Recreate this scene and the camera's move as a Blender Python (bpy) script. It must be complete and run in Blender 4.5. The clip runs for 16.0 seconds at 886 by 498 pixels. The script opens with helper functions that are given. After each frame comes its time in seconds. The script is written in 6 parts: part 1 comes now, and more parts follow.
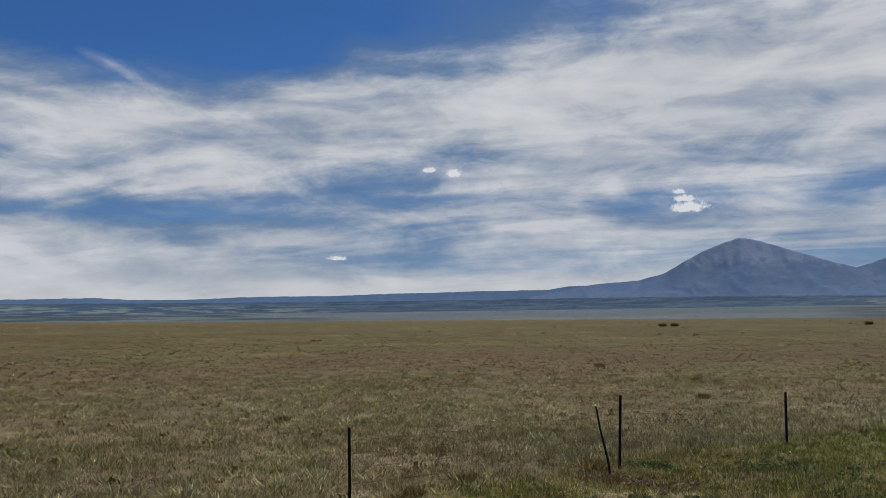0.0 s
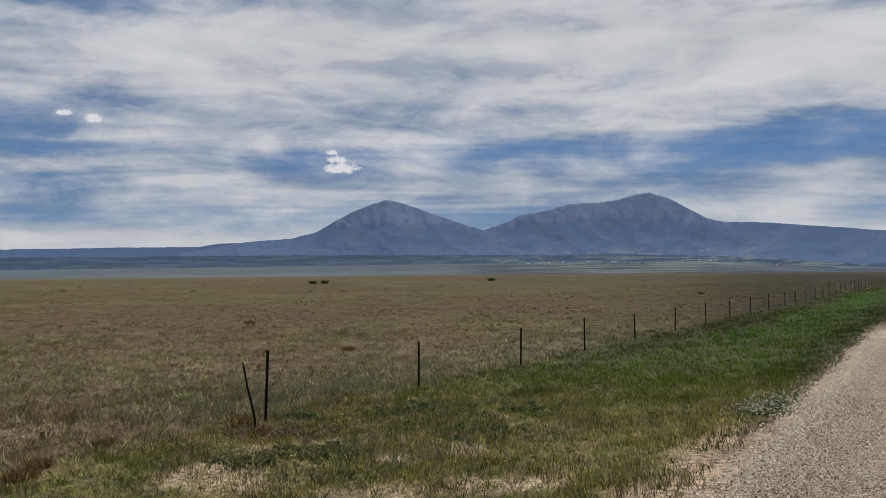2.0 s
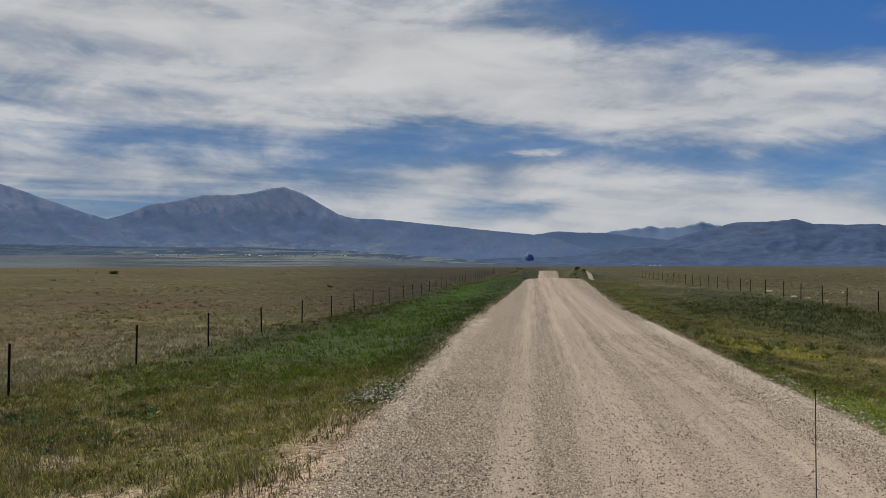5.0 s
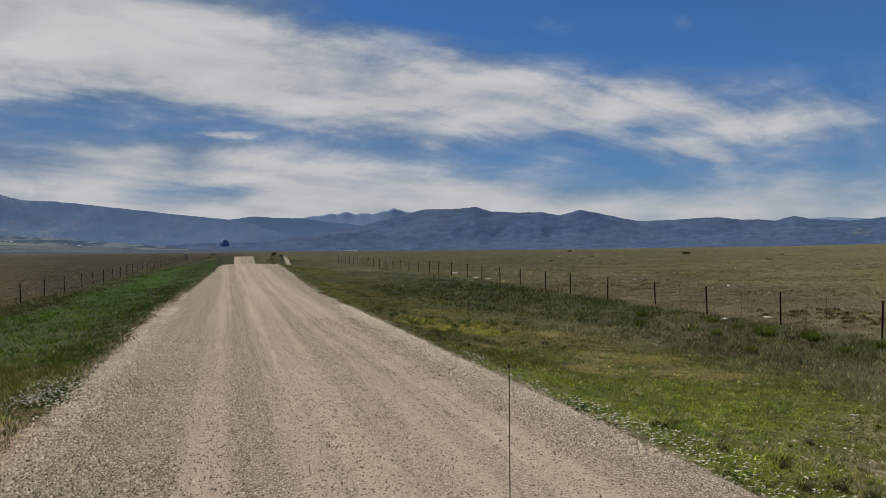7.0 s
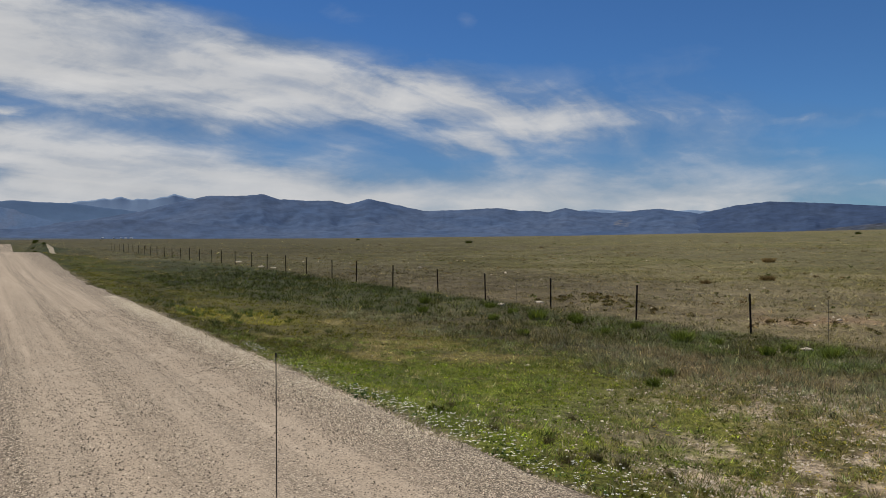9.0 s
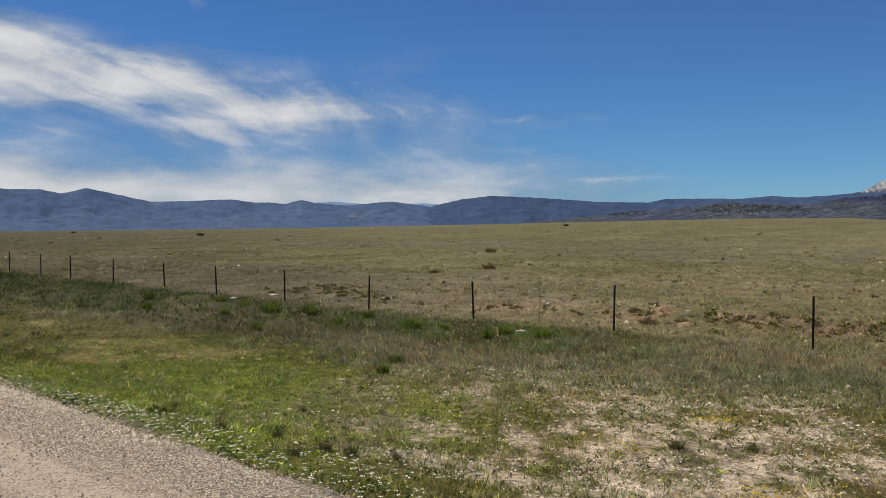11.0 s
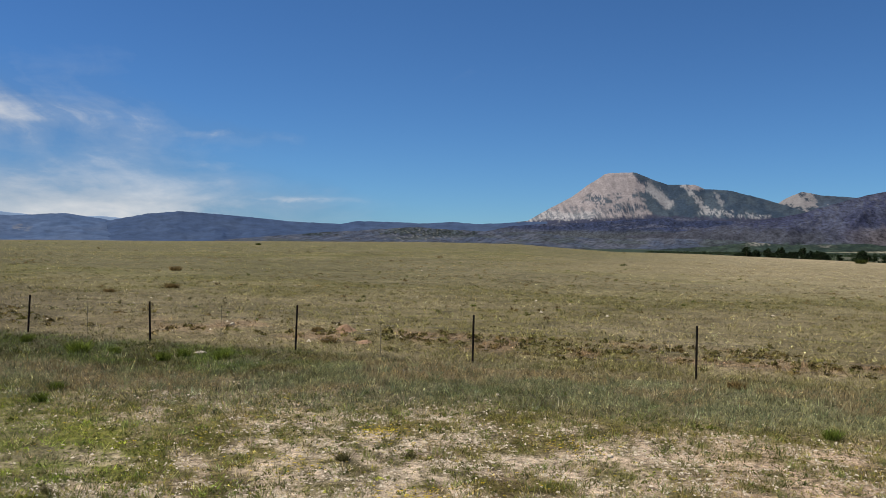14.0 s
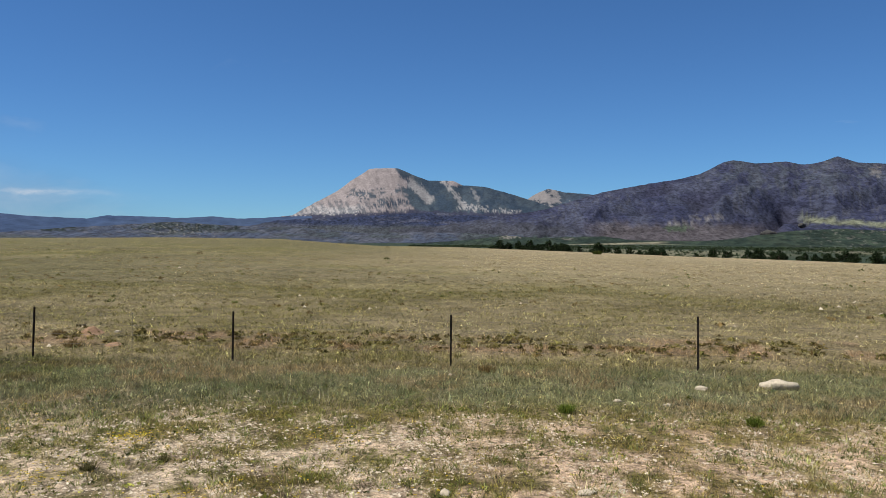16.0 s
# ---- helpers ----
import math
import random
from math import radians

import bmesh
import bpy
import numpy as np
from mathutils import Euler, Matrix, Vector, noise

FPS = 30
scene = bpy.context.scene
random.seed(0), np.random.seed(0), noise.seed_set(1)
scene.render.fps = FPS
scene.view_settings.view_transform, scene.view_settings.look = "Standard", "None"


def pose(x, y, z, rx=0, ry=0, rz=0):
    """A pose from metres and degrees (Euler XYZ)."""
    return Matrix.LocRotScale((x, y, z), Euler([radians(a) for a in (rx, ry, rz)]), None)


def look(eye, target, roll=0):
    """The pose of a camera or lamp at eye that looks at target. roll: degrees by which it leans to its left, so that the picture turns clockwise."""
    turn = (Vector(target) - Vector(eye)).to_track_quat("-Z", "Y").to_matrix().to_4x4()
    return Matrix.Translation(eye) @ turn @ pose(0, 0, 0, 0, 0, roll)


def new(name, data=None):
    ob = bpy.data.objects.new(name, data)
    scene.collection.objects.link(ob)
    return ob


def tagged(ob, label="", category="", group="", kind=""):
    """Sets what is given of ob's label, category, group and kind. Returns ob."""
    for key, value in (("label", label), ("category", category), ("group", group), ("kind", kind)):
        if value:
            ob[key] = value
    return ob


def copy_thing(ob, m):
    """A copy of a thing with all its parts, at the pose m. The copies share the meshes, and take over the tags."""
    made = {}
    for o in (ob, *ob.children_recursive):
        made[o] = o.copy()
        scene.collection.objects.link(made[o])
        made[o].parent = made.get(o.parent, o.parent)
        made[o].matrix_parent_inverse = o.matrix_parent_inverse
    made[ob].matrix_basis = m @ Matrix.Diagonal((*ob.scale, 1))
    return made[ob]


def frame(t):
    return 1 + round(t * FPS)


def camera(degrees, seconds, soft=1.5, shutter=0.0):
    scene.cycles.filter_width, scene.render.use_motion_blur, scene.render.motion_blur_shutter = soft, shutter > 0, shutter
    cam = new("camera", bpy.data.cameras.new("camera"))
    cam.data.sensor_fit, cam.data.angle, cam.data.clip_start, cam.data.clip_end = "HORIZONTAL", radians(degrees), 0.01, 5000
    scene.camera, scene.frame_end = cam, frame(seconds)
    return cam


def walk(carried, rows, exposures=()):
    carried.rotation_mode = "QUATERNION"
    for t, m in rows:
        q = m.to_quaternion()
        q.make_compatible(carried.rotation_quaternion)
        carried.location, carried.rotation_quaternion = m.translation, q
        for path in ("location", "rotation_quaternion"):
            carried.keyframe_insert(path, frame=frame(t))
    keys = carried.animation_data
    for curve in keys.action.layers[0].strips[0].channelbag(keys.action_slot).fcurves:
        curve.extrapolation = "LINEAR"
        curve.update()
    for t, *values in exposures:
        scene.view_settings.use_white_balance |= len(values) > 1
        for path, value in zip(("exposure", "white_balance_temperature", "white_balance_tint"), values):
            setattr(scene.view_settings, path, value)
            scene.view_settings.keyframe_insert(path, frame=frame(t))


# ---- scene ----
cam = camera(57.5, 16.0, soft=0.6)
EXPOSURES = [(0.0, -0.15, 6300, 10), (2.0, -0.14, 6350, 10), (3.0, -0.15, 6430, 10), (6.5, -0.28, 6470, 10), (8.0, -0.23, 6500, 10), (11.0, 0.02, 6520, 10), (12.0, 0.10, 6500, 10), (13.0, 0.12, 6480, 10), (14.5, 0.14, 6460, 10), (16.0, 0.27, 6480, 10)]
PATH = [
    (0, (0.171, -0.581, 2.589), (-1.483, 0.529, 2.766), -0.5),
    (0.5, (0.182, -0.598, 2.577), (-1.373, 0.65, 2.743), -0.6),
    (1, (0.177, -0.592, 2.574), (-1.235, 0.818, 2.709), -0.6),
    (1.5, (0.258, -0.635, 2.565), (-0.975, 0.937, 2.657), -0.6),
    (2, (0.29, -0.615, 2.557), (-0.766, 1.082, 2.621), -0.7),
    (2.5, (0.299, -0.581, 2.565), (-0.598, 1.206, 2.619), -0.5),
    (3, (0.375, -0.641, 2.55), (-0.396, 1.203, 2.617), -0.4),
    (3.5, (0.49, -0.661, 2.545), (-0.203, 1.214, 2.618), -0.6),
    (4, (0.491, -0.489, 2.564), (-0.058, 1.433, 2.632), -0.6),
    (6.5, (0.44, -0.022, 2.555), (0.761, 1.952, 2.567), -0.4),
    (7, (0.498, 0.204, 2.514), (1.011, 2.137, 2.511), -0.7),
    (7.5, (0.597, 0.3, 2.501), (1.243, 2.193, 2.494), -0.7),
    (8, (0.604, 0.299, 2.492), (1.355, 2.152, 2.477), -0.5),
    (10.5, (0.821, 0.311, 2.467), (2.202, 1.757, 2.407), -0.5),
    (11, (0.802, 0.277, 2.459), (2.295, 1.607, 2.399), -0.4),
    (11.5, (0.782, 0.195, 2.461), (2.37, 1.41, 2.413), -0.2),
    (12, (0.673, 0.097, 2.476), (2.362, 1.169, 2.447), -0.1),
    (12.5, (0.623, 0.074, 2.487), (2.392, 1.007, 2.471), 0.2),
    (13, (0.646, 0.048, 2.488), (2.481, 0.844, 2.474), 0.3),
    (13.5, (0.674, -0.027, 2.484), (2.526, 0.73, 2.478), 1.0),
    (14, (0.654, -0.115, 2.493), (2.531, 0.575, 2.486), 1.1),
    (14.5, (0.637, -0.198, 2.482), (2.547, 0.395, 2.477), 1.0),
    (15, (0.54, -0.254, 2.501), (2.482, 0.22, 2.495), 0.9),
    (15.5, (0.534, -0.258, 2.49), (2.511, 0.047, 2.481), 0.7),
    (16, (0.496, -0.262, 2.49), (2.492, -0.135, 2.478), 0.6),
]
walk(cam, [(t, look(eye, target, roll)) for t, eye, target, roll in PATH], EXPOSURES)

# ---- world, sun ----
SUN_AZ, SUN_EL = -18.0, 60.0      # degrees: clockwise from +y, above the horizon
SKY_STRENGTH = 0.10


def put_node(nt, kind, **inputs):
    """A node with its inputs set: a value, or another node's output socket. Names with spaces are written with _."""
    n = nt.nodes.new(kind)
    for key, v in inputs.items():
        s = n.inputs[int(key[1:])] if key[0] == "i" and key[1:].isdigit() else n.inputs[key.replace("_", " ")]
        if isinstance(v, bpy.types.NodeSocket):
            nt.links.new(v, s)
        else:
            s.default_value = v
    return n


def math_node(nt, op, a, b=0.0, c=0.0):
    n = nt.nodes.new("ShaderNodeMath")
    n.operation = op
    for s, v in zip(n.inputs, (a, b, c)):
        if isinstance(v, bpy.types.NodeSocket):
            nt.links.new(v, s)
        else:
            s.default_value = v
    return n.outputs[0]


def ramp(nt, fac, stops, smooth=False):
    n = nt.nodes.new("ShaderNodeValToRGB")
    r = n.color_ramp
    r.interpolation = "EASE" if smooth else "LINEAR"
    while len(r.elements) < len(stops):
        r.elements.new(0.5)
    for e, (p, col) in zip(r.elements, stops):
        e.position = p
        e.color = (*col, 1) if isinstance(col, tuple) else (col, col, col, 1)
    nt.links.new(fac, n.inputs[0])
    return n.outputs[0]


def blend(nt, fac, a, b, mode="MIX"):
    n = nt.nodes.new("ShaderNodeMix")
    n.data_type, n.blend_type = "RGBA", mode
    for i, v in ((0, fac), (6, a), (7, b)):
        if isinstance(v, bpy.types.NodeSocket):
            nt.links.new(v, n.inputs[i])
        else:
            n.inputs[i].default_value = (*v, 1) if isinstance(v, tuple) else v
    return n.outputs[2]


def noise_node(nt, vec, scale, detail=4.0, rough=0.55, distortion=0.0, dims="3D"):
    n = nt.nodes.new("ShaderNodeTexNoise")
    n.noise_dimensions = dims
    nt.links.new(vec, n.inputs["Vector"])
    n.inputs["Scale"].default_value, n.inputs["Detail"].default_value = scale, detail
    n.inputs["Roughness"].default_value, n.inputs["Distortion"].default_value = rough, distortion
    return n.outputs[0]


def build_sky():
    w = bpy.data.worlds.new("sky")
    scene.world = w
    w.use_nodes = True
    nt = w.node_tree
    nt.nodes.clear()
    sky = nt.nodes.new("ShaderNodeTexSky")
    sky.sky_type, sky.sun_disc = "NISHITA", False
    sky.sun_elevation, sky.sun_rotation = radians(SUN_EL), radians(SUN_AZ)
    sky.altitude, sky.air_density, sky.dust_density, sky.ozone_density = 2000, 1.0, 0.3, 2.0
    co = nt.nodes.new("ShaderNodeTexCoord").outputs["Generated"]
    sep = put_node(nt, "ShaderNodeSeparateXYZ", Vector=co)
    dx, dy, dz = sep.outputs
    M = lambda op, a, b=0.0, c=0.0: math_node(nt, op, a, b, c)
    # the high cloud deck is a sheet that bends down to the horizon
    az, el = M("ARCTAN2", dx, dy), M("ARCSINE", dz)
    up = M("ADD", M("MAXIMUM", dz, 0.0), 0.11)
    u, v = M("DIVIDE", dx, up), M("DIVIDE", dy, up)
    along = M("ADD", M("MULTIPLY", u, 0.823), M("MULTIPLY", v, 0.568))
    over = M("ADD", M("MULTIPLY", u, -0.568), M("MULTIPLY", v, 0.823))
    # slow eddies bend the streaks
    plan = put_node(nt, "ShaderNodeCombineXYZ", X=M("MULTIPLY", along, 0.8), Y=M("MULTIPLY", over, 0.8), Z=2.0).outputs[0]
    eddy_a, eddy_b = noise_node(nt, plan, 1.0, 4, 0.5), noise_node(nt, plan, 2.3, 4, 0.55)
    along = M("ADD", along, M("MULTIPLY", M("SUBTRACT", eddy_b, 0.5), 0.7))
    over = M("ADD", over, M("MULTIPLY", M("SUBTRACT", eddy_a, 0.5), 0.6))

    def sheet(sa, so, off):
        return put_node(nt, "ShaderNodeCombineXYZ", X=M("MULTIPLY", along, sa), Y=M("MULTIPLY", over, so), Z=off).outputs[0]

    def flat(sa, se, off):
        return put_node(nt, "ShaderNodeCombineXYZ", X=M("MULTIPLY", az, sa), Y=M("MULTIPLY", el, se), Z=off).outputs[0]
    off_mid = lambda n, k: M("MULTIPLY", M("SUBTRACT", n, 0.5), k)
    # fibres drawn out along the deck, level layers, and soft heaps
    fibre = noise_node(nt, sheet(0.50, 2.0, 7.0), 1.5, 7, 0.52, 0.4)
    threads = noise_node(nt, sheet(0.38, 3.0, 17.0), 1.5, 7, 0.52, 0.35)
    layers = noise_node(nt, flat(3.0, 19.0, 4.0), 1.0, 5, 0.50, 0.5)
    heaps = noise_node(nt, flat(7.5, 21.0, 9.0), 1.0, 7, 0.55, 0.5)
    fine = noise_node(nt, flat(26.0, 60.0, 13.0), 1.0, 6, 0.70, 1.0)
    level = M("ADD", M("ADD", M("MULTIPLY", fibre, 0.24), M("MULTIPLY", layers, 0.28)), M("ADD", M("MULTIPLY", heaps, 0.36), M("MULTIPLY", fine, 0.09)))
    fanned = M("ADD", M("ADD", M("MULTIPLY", threads, 0.32), M("MULTIPLY", layers, 0.30)), M("ADD", M("MULTIPLY", heaps, 0.28), M("MULTIPLY", fine, 0.08)))
    fan = M("MULTIPLY", ramp(nt, M("ADD", M("DIVIDE", az, 4.0), 0.5), [(0.46, 0.0), (0.62, 1.0)], True), ramp(nt, el, [(0.05, 0.0), (0.14, 1.0)]))
    detail = M("ADD", M("MULTIPLY", level, M("SUBTRACT", 1.0, fan)), M("MULTIPLY", fanned, fan))
    # how much of the sky each layer covers, with torn borders
    tear_a, tear_b = noise_node(nt, flat(5.0, 14.0, 31.0), 1.0, 6, 0.6), noise_node(nt, flat(7.0, 20.0, 37.0), 1.0, 7, 0.62)
    turn = M("ADD", M("DIVIDE", M("ADD", az, off_mid(tear_a, 0.16)), 4.0), 0.5)
    deg = M("ADD", M("MULTIPLY", el, 57.2958), M("ADD", off_mid(tear_b, 2.4), off_mid(fibre, 1.8)))
    cover, last = None, None
    for e, row in CLOUD_LAYERS:
        c = ramp(nt, turn, [(radians(a) / 4 + 0.5, k) for a, k in row])
        if cover is None:
            cover = c
        else:
            k = M("MINIMUM", M("MAXIMUM", M("DIVIDE", M("SUBTRACT", deg, last), e - last), 0.0), 1.0)
            cover = M("ADD", M("MULTIPLY", cover, M("SUBTRACT", 1.0, k)), M("MULTIPLY", c, k))
        last = e
    torn = M("MULTIPLY", off_mid(detail, 3.9), M("MULTIPLY", ramp(nt, cover, [(0.0, 0.0), (0.16, 0.70), (0.50, 1.0), (0.95, 0.62)]), ramp(nt, el, [(0.04, 0.5), (0.14, 1.0)])))
    dens = M("ADD", cover, torn)
    # single streaks and wisps, each an ellipse in azimuth and elevation with a torn outline
    sky_plane = put_node(nt, "ShaderNodeCombineXYZ", X=M("ADD", az, off_mid(tear_a, 0.05)), Y=M("ADD", el, off_mid(fibre, 0.03))).outputs[0]
    streaks = None
    for a, e, hw, hh, lean, k in STREAKS:
        mp = put_node(nt, "ShaderNodeMapping", Vector=sky_plane, Location=(radians(a), radians(e), 0), Rotation=(0, 0, radians(lean)), Scale=(radians(hw) * 1.25, radians(hh) * 1.35, 1))
        mp.vector_type = "TEXTURE"
        ln = nt.nodes.new("ShaderNodeVectorMath")
        ln.operation = "LENGTH"
        nt.links.new(mp.outputs[0], ln.inputs[0])
        one = M("MULTIPLY", M("MAXIMUM", M("SUBTRACT", 1.0, ln.outputs["Value"]), 0.0), k)
        streaks = one if streaks is None else M("MAXIMUM", streaks, one)
    dens = M("ADD", dens, M("MAXIMUM", M("MULTIPLY", streaks, M("ADD", 0.5, M("MULTIPLY", off_mid(detail, 1.0), 5.0))), 0.0))
    dens = M("MULTIPLY", ramp(nt, dens, [(0.08, 0.0), (0.30, 0.17), (0.55, 0.58), (0.78, 0.90), (1.0, 1.0)]), 0.95)
    # small cumulus puffs
    pn = noise_node(nt, co, 190.0, 6, 0.65)
    pn2 = noise_node(nt, co, 75.0, 4, 0.6)
    puffs = None
    for a, e, ww, hh in PUFFS:
        da = M("DIVIDE", M("SUBTRACT", az, radians(a)), radians(ww))
        de = M("DIVIDE", M("SUBTRACT", el, radians(e)), radians(hh))
        # flat foot, heaped top
        de = M("MULTIPLY", de, M("ADD", 1.0, M("MULTIPLY", M("LESS_THAN", de, 0.0), 1.2)))
        d = M("SQRT", M("ADD", M("MULTIPLY", da, da), M("MULTIPLY", de, de)))
        k = M("SUBTRACT", 1.0, d)
        puffs = k if puffs is None else M("MAXIMUM", puffs, k)
    puffs = M("ADD", puffs, M("MULTIPLY", M("SUBTRACT", M("ADD", M("MULTIPLY", pn, 0.7), M("MULTIPLY", pn2, 0.5)), 0.6), 2.3))
    pmask = M("MINIMUM", M("MAXIMUM", M("MULTIPLY", M("SUBTRACT", puffs, 0.10), 2.4), 0.0), 0.95)
    shade = ramp(nt, dens, [(0.0, CLOUD_THIN), (1.0, CLOUD_THICK)])
    tone = blend(nt, 1.0, shade, ramp(nt, M("ADD", M("MULTIPLY", heaps, 0.5), M("MULTIPLY", layers, 0.5)), [(0.34, 0.86), (0.62, 1.04)]), "MULTIPLY")
    veil = M("MULTIPLY", ramp(nt, cover, [(0.04, 0.0), (0.25, 0.55), (0.6, 0.85)]), ramp(nt, turn, [(0.50, 1.0), (0.66, 0.55)]))
    air = blend(nt, 1.0, sky.outputs[0], ramp(nt, turn, [(0.40, 0.97), (0.60, 1.0), (0.78, (1.17, 1.10, 1.03))]), "MULTIPLY")
    clear = blend(nt, veil, blend(nt, 1.0, air, SKY_TINT, "MULTIPLY"), CLOUD_VEIL)
    col = blend(nt, dens, clear, tone)
    col = blend(nt, pmask, col, PUFF_WHITE)
    bg = put_node(nt, "ShaderNodeBackground", Color=col, Strength=SKY_STRENGTH)
    out = nt.nodes.new("ShaderNodeOutputWorld")
    nt.links.new(bg.outputs[0], out.inputs[0])


# how much cloud there is: rows by elevation, each of azimuths and cover
CLOUD_LAYERS = []


def cloud_layer(elevation, *row):
    CLOUD_LAYERS.append((elevation, row))


cloud_layer(2.5, (-100, 0.85), (-40, 0.85), (-25, 0.6), (-10, 0.75), (0, 0.75), (6, 0.85), (25, 0.9), (30, 0.75), (38, 0.8), (48, 0.7), (53, 0.5), (58, 0.32), (63, 0.16), (70, 0.03))
cloud_layer(4.0, (-100, 0.7), (-72, 0.7), (-66, 0.5), (-60, 0.42), (-36, 0.38), (-20, 0.5), (-8, 0.75), (-4, 0.4), (0, 0.4), (3, 0.85), (20, 0.75), (25, 0.5), (33, 0.55), (48, 0.42), (53, 0.26), (58, 0.15), (64, 0.03))
cloud_layer(5.2, (-100, 0.68), (-75, 0.65), (-62, 0.5), (-40, 0.6), (-25, 0.6), (-15, 0.55), (-8, 0.7), (4, 0.75), (15, 0.48), (20, 0.32), (36, 0.36), (45, 0.34), (51, 0.25), (56, 0.12), (62, 0.02))
cloud_layer(6.3, (-100, 0.65), (-68, 0.68), (-60, 0.42), (-54, 0.5), (-50, 0.7), (-38, 0.75), (-24, 0.75), (-17, 0.52), (-6, 0.75), (8, 0.5), (20, 0.25), (26, 0.3), (31, 0.7), (36, 0.34), (44, 0.4), (50, 0.25), (55, 0.1), (61, 0.02))
cloud_layer(7.4, (-100, 0.35), (-82, 0.3), (-73, 0.2), (-66, 0.4), (-60, 0.6), (-50, 0.65), (-42, 0.48), (-34, 0.6), (-24, 0.5), (-17, 0.36), (0, 0.44), (10, 0.40), (14, 0.58), (20, 0.38), (28, 0.42), (36, 0.72), (41, 0.5), (46, 0.3), (51, 0.2), (57, 0.12), (62, 0.0))
cloud_layer(8.4, (-100, 0.5), (-82, 0.55), (-75, 0.28), (-66, 0.42), (-58, 0.33), (-50, 0.5), (-40, 0.36), (-20, 0.38), (4, 0.28), (10, 0.65), (24, 0.6), (35, 0.7), (39, 0.5), (43, 0.3), (48, 0.17), (54, 0.06), (58, 0.0))
cloud_layer(9.4, (-100, 0.65), (-78, 0.65), (-70, 0.58), (-62, 0.42), (-48, 0.65), (-36, 0.5), (-15, 0.45), (-6, 0.38), (4, 0.45), (8, 0.7), (28, 0.8), (33, 0.62), (37, 0.32), (42, 0.18), (48, 0.08), (54, 0.0))
cloud_layer(10.5, (-100, 0.5), (-80, 0.55), (-68, 0.5), (-62, 0.4), (-48, 0.7), (-24, 0.7), (-10, 0.8), (0, 0.75), (8, 0.85), (20, 0.85), (27, 0.65), (32, 0.25), (36, 0.15), (44, 0.1), (50, 0.02))
cloud_layer(12.0, (-100, 0.5), (-85, 0.42), (-78, 0.7), (-66, 0.65), (-60, 0.5), (-53, 0.5), (-47, 0.7), (-38, 0.6), (-20, 0.75), (-10, 0.85), (14, 0.88), (20, 0.55), (24, 0.22), (29, 0.05), (42, 0.04))
cloud_layer(14.0, (-100, 0.6), (-85, 0.72), (-66, 0.75), (-55, 0.85), (-30, 0.9), (0, 0.92), (7, 0.75), (12, 0.35), (17, 0.14), (22, 0.08), (26, 0.02))
cloud_layer(16.0, (-100, 0.3), (-86, 0.45), (-78, 0.12), (-72, 0.3), (-66, 0.6), (-56, 0.65), (-48, 0.95), (-5, 0.95), (0, 0.75), (5, 0.3), (8, 0.06), (12, 0.0))
cloud_layer(18.0, (-100, 0.0), (-66, 0.03), (-62, 0.35), (-54, 0.4), (-48, 0.7), (-40, 0.85), (-22, 0.7), (-10, 0.8), (-4, 0.55), (2, 0.2), (6, 0.02))
cloud_layer(20.0, (-100, 0.0), (-60, 0.02), (-55, 0.2), (-49, 0.42), (-45, 0.2), (-40, 0.5), (-30, 0.7), (-10, 0.7), (-4, 0.4), (2, 0.05))
cloud_layer(23.0, (-100, 0.0), (-45, 0.1), (-32, 0.4), (-15, 0.5), (-5, 0.2), (2, 0.0))
cloud_layer(32.0, (-100, 0.0), (-30, 0.12), (0, 0.0))
# azimuth, elevation, half width, half height, lean in degrees, and strength
STREAKS = [(-1.2, 7.9, 4.2, 0.27, 2, 1.5), (-78.6, 17.0, 2.6, 0.45, -25, 0.42), (23.5, 15.4, 2.6, 0.9, -18, 0.45), (31.2, 14.6, 0.9, 0.6, -30, 0.45), (54.5, 7.6, 2.4, 0.32, 14, 0.5), (54.0, 5.2, 2.2, 0.22, 0, 0.45), (-84, 22, 3.0, 0.6, -8, 0.35), (112.8, 8.1, 1.1, 0.16, 0, 0.75), (60.2, 3.0, 4.0, 0.22, 0, 0.45)]
CLOUD_THIN, CLOUD_THICK, PUFF_WHITE, CLOUD_VEIL = (4.75, 5.25, 5.9), (7.0, 6.95, 6.9), (7.7, 7.7, 7.75), (1.22, 2.0, 3.25)
SKY_TINT = (0.295, 0.535, 0.815)
# azimuth, elevation, half width, half height in degrees
PUFFS = [(-55.3, 10.35, 0.65, 0.55), (-57.1, 10.6, 0.6, 0.3), (-39.0, 7.45, 1.7, 0.55), (-39.4, 8.1, 1.0, 0.35), (-39.7, 8.6, 0.5, 0.3), (-63.7, 4.4, 0.9, 0.28)]
build_sky()

sun = new("sun", bpy.data.lights.new("sun", "SUN"))
sun.data.energy, sun.data.angle, sun.data.color = 4.6, radians(0.55), (1.0, 0.955, 0.845)
sun.matrix_basis = look((0, 0, 60), (-60 * math.sin(radians(SUN_AZ)), -60 * math.cos(radians(SUN_AZ)), 60 - 60 * math.tan(radians(SUN_EL))))

# ---- materials ----


def material(name, rough=0.85, spec=0.25):
    m = bpy.data.materials.new(name)
    m.use_nodes = True
    nt = m.node_tree
    p = nt.nodes["Principled BSDF"]
    p.inputs["Roughness"].default_value, p.inputs["Specular IOR Level"].default_value = rough, spec
    return m, nt, p


def bump(nt, p, height, strength, distance):
    b = put_node(nt, "ShaderNodeBump", Strength=strength, Distance=distance, Height=height)
    nt.links.new(b.outputs[0], p.inputs["Normal"])


